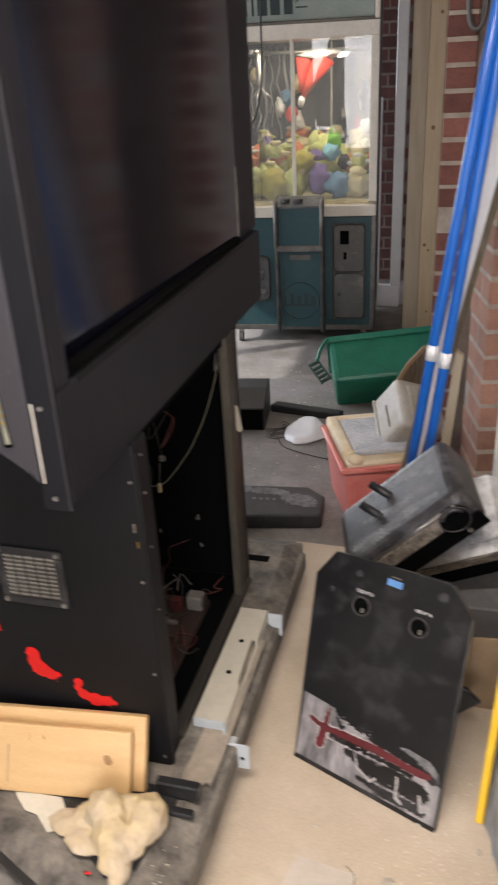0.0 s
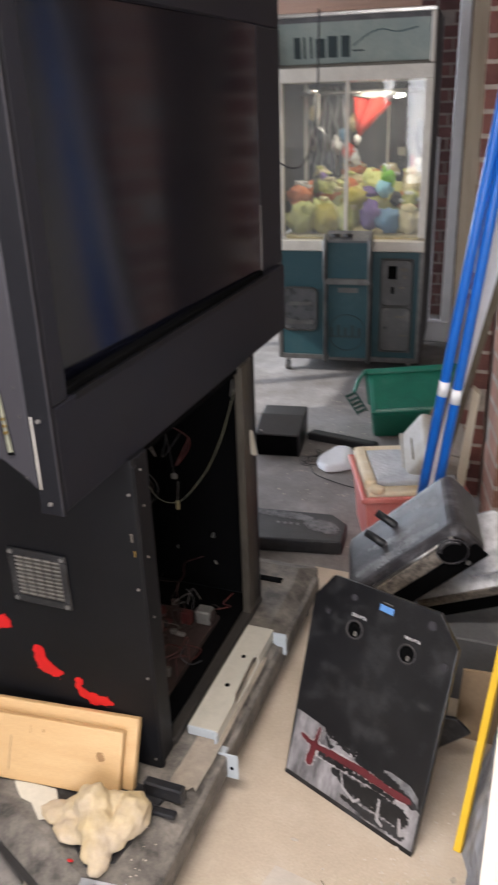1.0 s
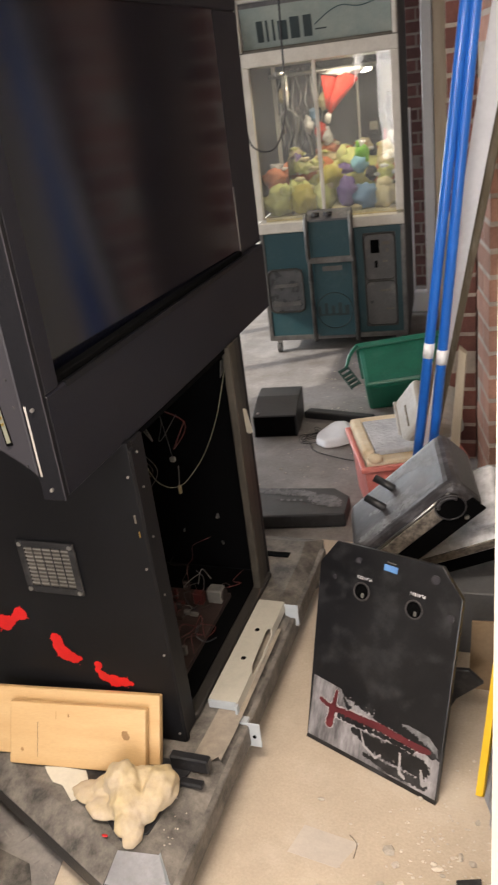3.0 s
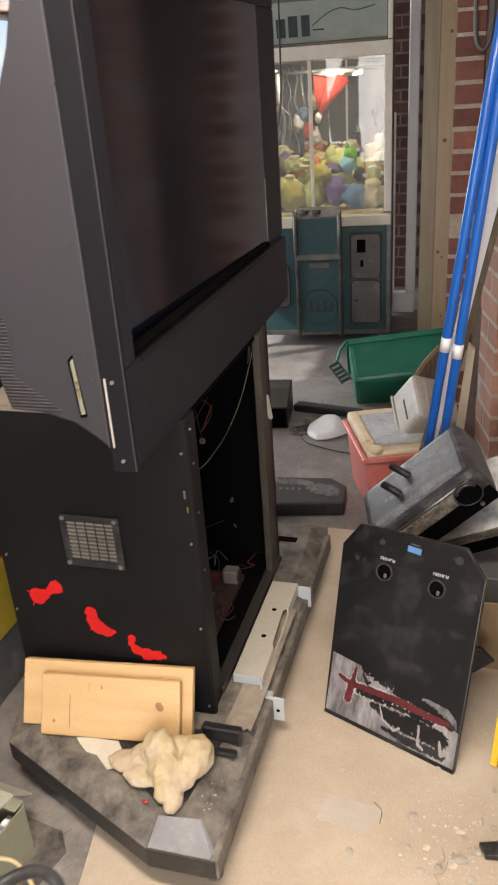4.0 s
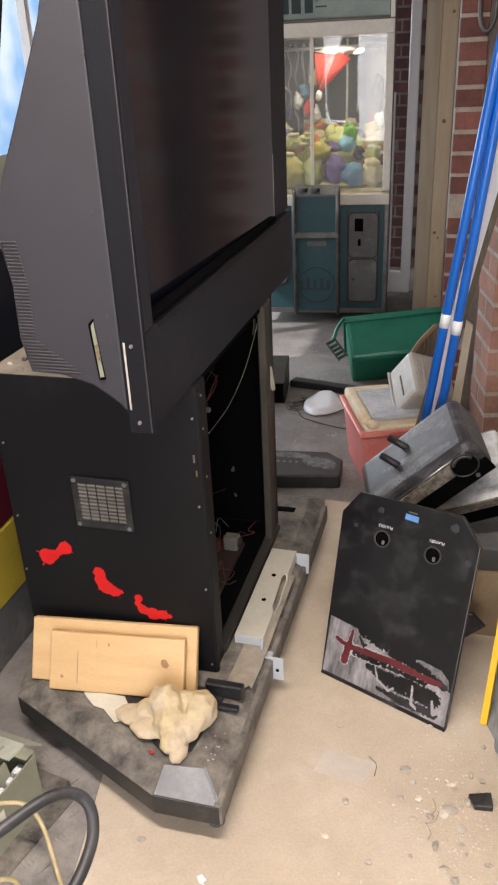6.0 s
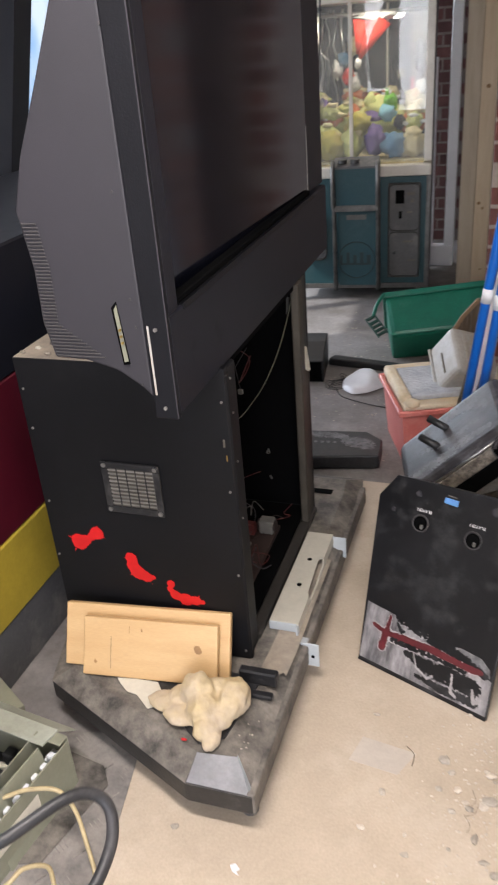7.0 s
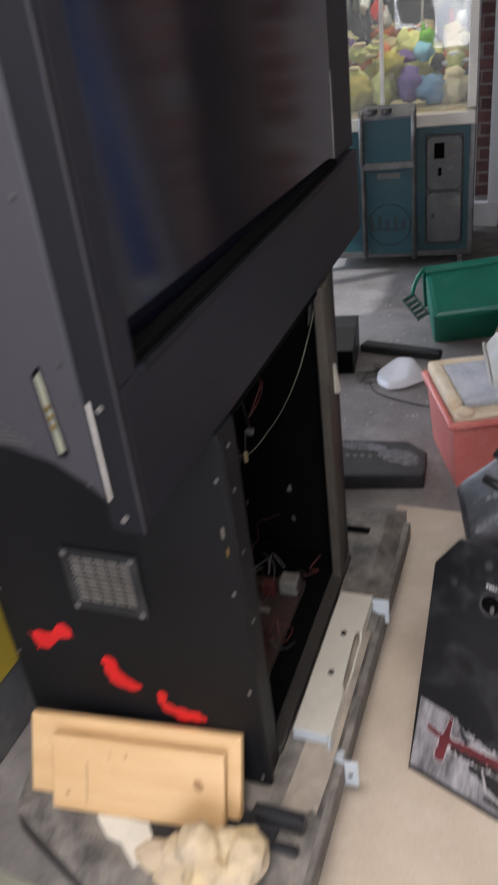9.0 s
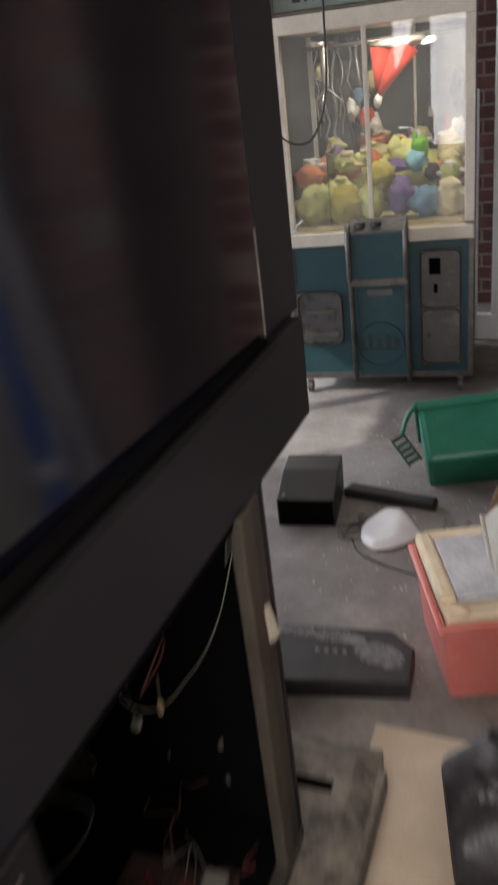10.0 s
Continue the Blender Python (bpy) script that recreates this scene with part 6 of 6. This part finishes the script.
solid("cream_cable", tube(spline([(-1.05, 0.62, 0.12), (-0.933, 0.675, 0.16), (-0.889, 0.695, 0.17), (-0.834, 0.714, 0.16), (-0.802, 0.712, 0.11), (-0.77, 0.683, 0.05), (-0.737, 0.645, 0.014), (-0.72, 0.6, 0.014)], 10), 0.0048, 8), "cable_cream", "cream flex over the chassis", "cable")
solid("cream_cable", tube(spline([(-0.9, 0.45, 0.1), (-0.829, 0.507, 0.15), (-0.81, 0.54, 0.16), (-0.781, 0.568, 0.14), (-0.774, 0.568, 0.1), (-0.766, 0.544, 0.05), (-0.78, 0.48, 0.014)], 10), 0.0048, 8), "cable_cream", "cream flex over the chassis", "cable")
solid("tape_sheet", prism([(-0.29, 1.07), (-0.175, 1.055), (-0.14, 1.125), (-0.27, 1.145)], "z", 0.0064, 0.0069), "scrap_film", "scrap of clear plastic stuck to the chipboard", "plastic scrap")
solid("hair_grip", tube(spline([(-0.165, 1.14, 0.009), (-0.145, 1.12, 0.009), (-0.145, 1.085, 0.009)], 5), 0.001, 5), "rough_board", "thin twig on the chipboard", "twig")
solid("paper_chip", prism([(-0.475, 0.745), (-0.465, 0.752), (-0.452, 0.742), (-0.458, 0.735), (-0.45, 0.728), (-0.466, 0.733)], "z", 0.0062, 0.008), "white_plastic", "small torn white chip on the chipboard", "chip")
rs = random.Random(9)


def chip(x, y, s, mat, z=0.006):
    bm = bmesh.new()
    bmesh.ops.create_icosphere(bm, subdivisions=1, radius=1)
    k = (rs.uniform(0.6, 1.3), rs.uniform(0.5, 1.1), rs.uniform(0.25, 0.5))
    for v in bm.verts:
        j = 1 + rs.uniform(-0.25, 0.25)
        v.co = Vector((x + v.co.x * s * k[0] * j, y + v.co.y * s * k[1] * j, z + max(0, s * k[2] * (0.8 + v.co.z * j))))
    return bm


for x, y, s in ((-0.622, 0.799, 0.012), (-0.075, 1.12, 0.02), (-0.055, 1.09, 0.013), (-0.038, 1.043, 0.014), (0.03, 1.10, 0.013), (0.03, 1.03, 0.022), (-0.23, 0.9, 0.01), (-0.2, 1.0, 0.012), (0.005, 0.93, 0.014), (0.06, 0.99, 0.013),
                (-0.01, 1.28, 0.012), (-0.25, 1.22, 0.008), (0.05, 0.86, 0.012), (0.09, 1.06, 0.015), (0.075, 1.14, 0.012), (-0.13, 0.86, 0.009)):
    solid("rubble_chip", chip(x, y, s, None), "rubble", "small chip of plaster rubble on the floor", "rubble", group="rubble chips")
for _k in range(34):
    _x, _y = rs.gauss(0.05, 0.09), rs.gauss(1.0, 0.16)
    if -0.25 < _x < 0.16 and 0.5 < _y < 1.3:
        solid("rubble_chip", chip(_x, _y, rs.uniform(0.005, 0.012), None), "rubble", "small chip of plaster rubble on the floor", "rubble", group="rubble chips")
for _k in range(3):
    _x, _y, _a = rs.uniform(-0.02, 0.12), rs.uniform(0.7, 1.3), rs.uniform(0, 3)
    solid("twig", tube(spline([(_x, _y, 0.008), (_x + 0.02 * math.cos(_a), _y + 0.02 * math.sin(_a), 0.009), (_x + 0.045 * math.cos(_a + 0.5), _y + 0.045 * math.sin(_a + 0.5), 0.008)], 4), 0.0005, 5), "rough_board", "thin brown twig on the chipboard", "twig", group="twigs")
solid("dark_wedge", prism([(0.07, 1.075), (0.12, 1.09), (0.125, 1.05), (0.085, 1.045)], "z", 0.006, 0.022, 0.002), "black_plastic", "small black plastic wedge on the floor", "wedge")
grit = bmesh.new()
for k in range(560):
    x = min(0.17, rs.gauss(0.06, 0.1))
    y = rs.gauss(1.0, 0.2)
    merge(grit, chip(x, y, rs.uniform(0.0012, 0.0045), None))
solid("grit", grit, "rubble", "scattered grit and crumbs on the chipboard", "grit", "stuff")
grit = bmesh.new()
for k in range(260):
    merge(grit, chip(rs.uniform(-0.9, -0.2), rs.uniform(2.5, 4.3), rs.uniform(0.0015, 0.006), None, 0.0))
solid("far_grit", grit, "rubble", "dirt and crumbs on the concrete", "grit", "stuff")

# ---------------------------------------------------------------- brick walls, brick by brick
def brick_mesh(name, lx, ly, lz, mat):
    bm = box(0, lx, 0, ly, 0, lz, 0.003)
    me = bpy.data.meshes.new(name)
    bm.to_mesh(me)
    bm.free()
    me.materials.append(MATS[mat])
    return me


COURSE, BH = 0.0785, 0.0665
def brick_pier(name, x0, y0, length, courses, mat, lab, front=2, coated=False, turn=0.0):
    """A pier whose corner stands at x0, y0: front faces towards -y, the return towards -x and runs length along y."""
    w = tagged(new(name), lab, "wall", kind="structure")
    w.location, w.rotation_euler = (x0, y0, 0), (0, 0, radians(turn))
    top = courses * COURSE
    core = box(0.0015, 0.10 + 0.225 * front - (0.012 if front else 0.0), 0.0015, length - 0.007, 0, top)
    part("mortar", core, "mortar_dim" if mat == "brick_dim" else "mortar", w, local=True)
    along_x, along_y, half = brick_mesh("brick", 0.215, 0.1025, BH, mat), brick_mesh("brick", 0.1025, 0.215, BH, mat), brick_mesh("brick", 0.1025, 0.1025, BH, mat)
    if coated:
        part("render_coat", box(-0.002, 0.0034, 0.1, length, 0, top), "render_coat", w, local=True)
    rb = random.Random(len(name))
    def put(me, x, y, z):
        o = new("brick", me)
        o.parent = w
        o.location = (x + rb.uniform(-0.0015, 0.0015), y + rb.uniform(-0.0015, 0.0015), z)
        o.rotation_euler = (0, 0, rb.uniform(-0.006, 0.006))
    for c in range(courses):
        z = c * COURSE + 0.006
        if not front:
            put(half, 0, 0, z)
            x, y = 0, 0.1125
        elif c % 2:
            put(along_x, 0, 0, z)
            x, y = 0.225, 0.1125
        else:
            put(along_y, 0, 0, z)
            x, y = 0.1125, 0.225
        for k in range(front - 1):
            put(along_x, x, 0, z)
            x += 0.225
        while y + 0.1 < length and not coated:
            if y + 0.215 <= length + 0.01:
                put(along_y, 0, y, z)
                y += 0.225
            else:
                put(half, 0, y, z)
                y += 0.1125
    return w


solid("wall_reveal", prism([(0.128, 2.352), (0.24, 2.335), (0.24, 2.362), (0.128, 2.362)], "z", 0, 2.4), "reveal_coat", "grey rendered strip beside the brick pier", "wall", "structure")
brick_pier("wall_pier", 0.06, 2.366, 0.22, 31, "brick_pale", "red brick pier with pale flush mortar joints", front=1, turn=13.0)
brick_pier("wall_pier_2", -0.128, 3.06, 1.70, 29, "brick", "old red brick wall end with thick mortar joints", front=0, coated=True)
solid("wall_jamb", box(-0.024, 0.5, 3.1, 3.2, 0, 2.5), "render_coat", "grey rendered wall behind the brick end", "wall", "structure")
brick_pier("wall_pier_3", -0.84, 6.0, 0.45, 27, "brick_dim", "brick wall darkened in colour, seen through the far doorway")
hose = [(-0.066, 3.03, 2.3), (-0.066, 3.02, 1.9), (-0.064, 3.015, 1.7), (-0.055, 3.01, 1.62), (-0.034, 3.005, 1.595), (-0.014, 3.005, 1.62), (-0.006, 3.01, 1.7), (-0.004, 3.015, 1.9), (-0.004, 3.02, 2.3)]
solid("cable_loop", tube(spline(hose, 8), 0.008, 8), "door_grey", "grey cable hanging in a loop on the brick wall", "cable")
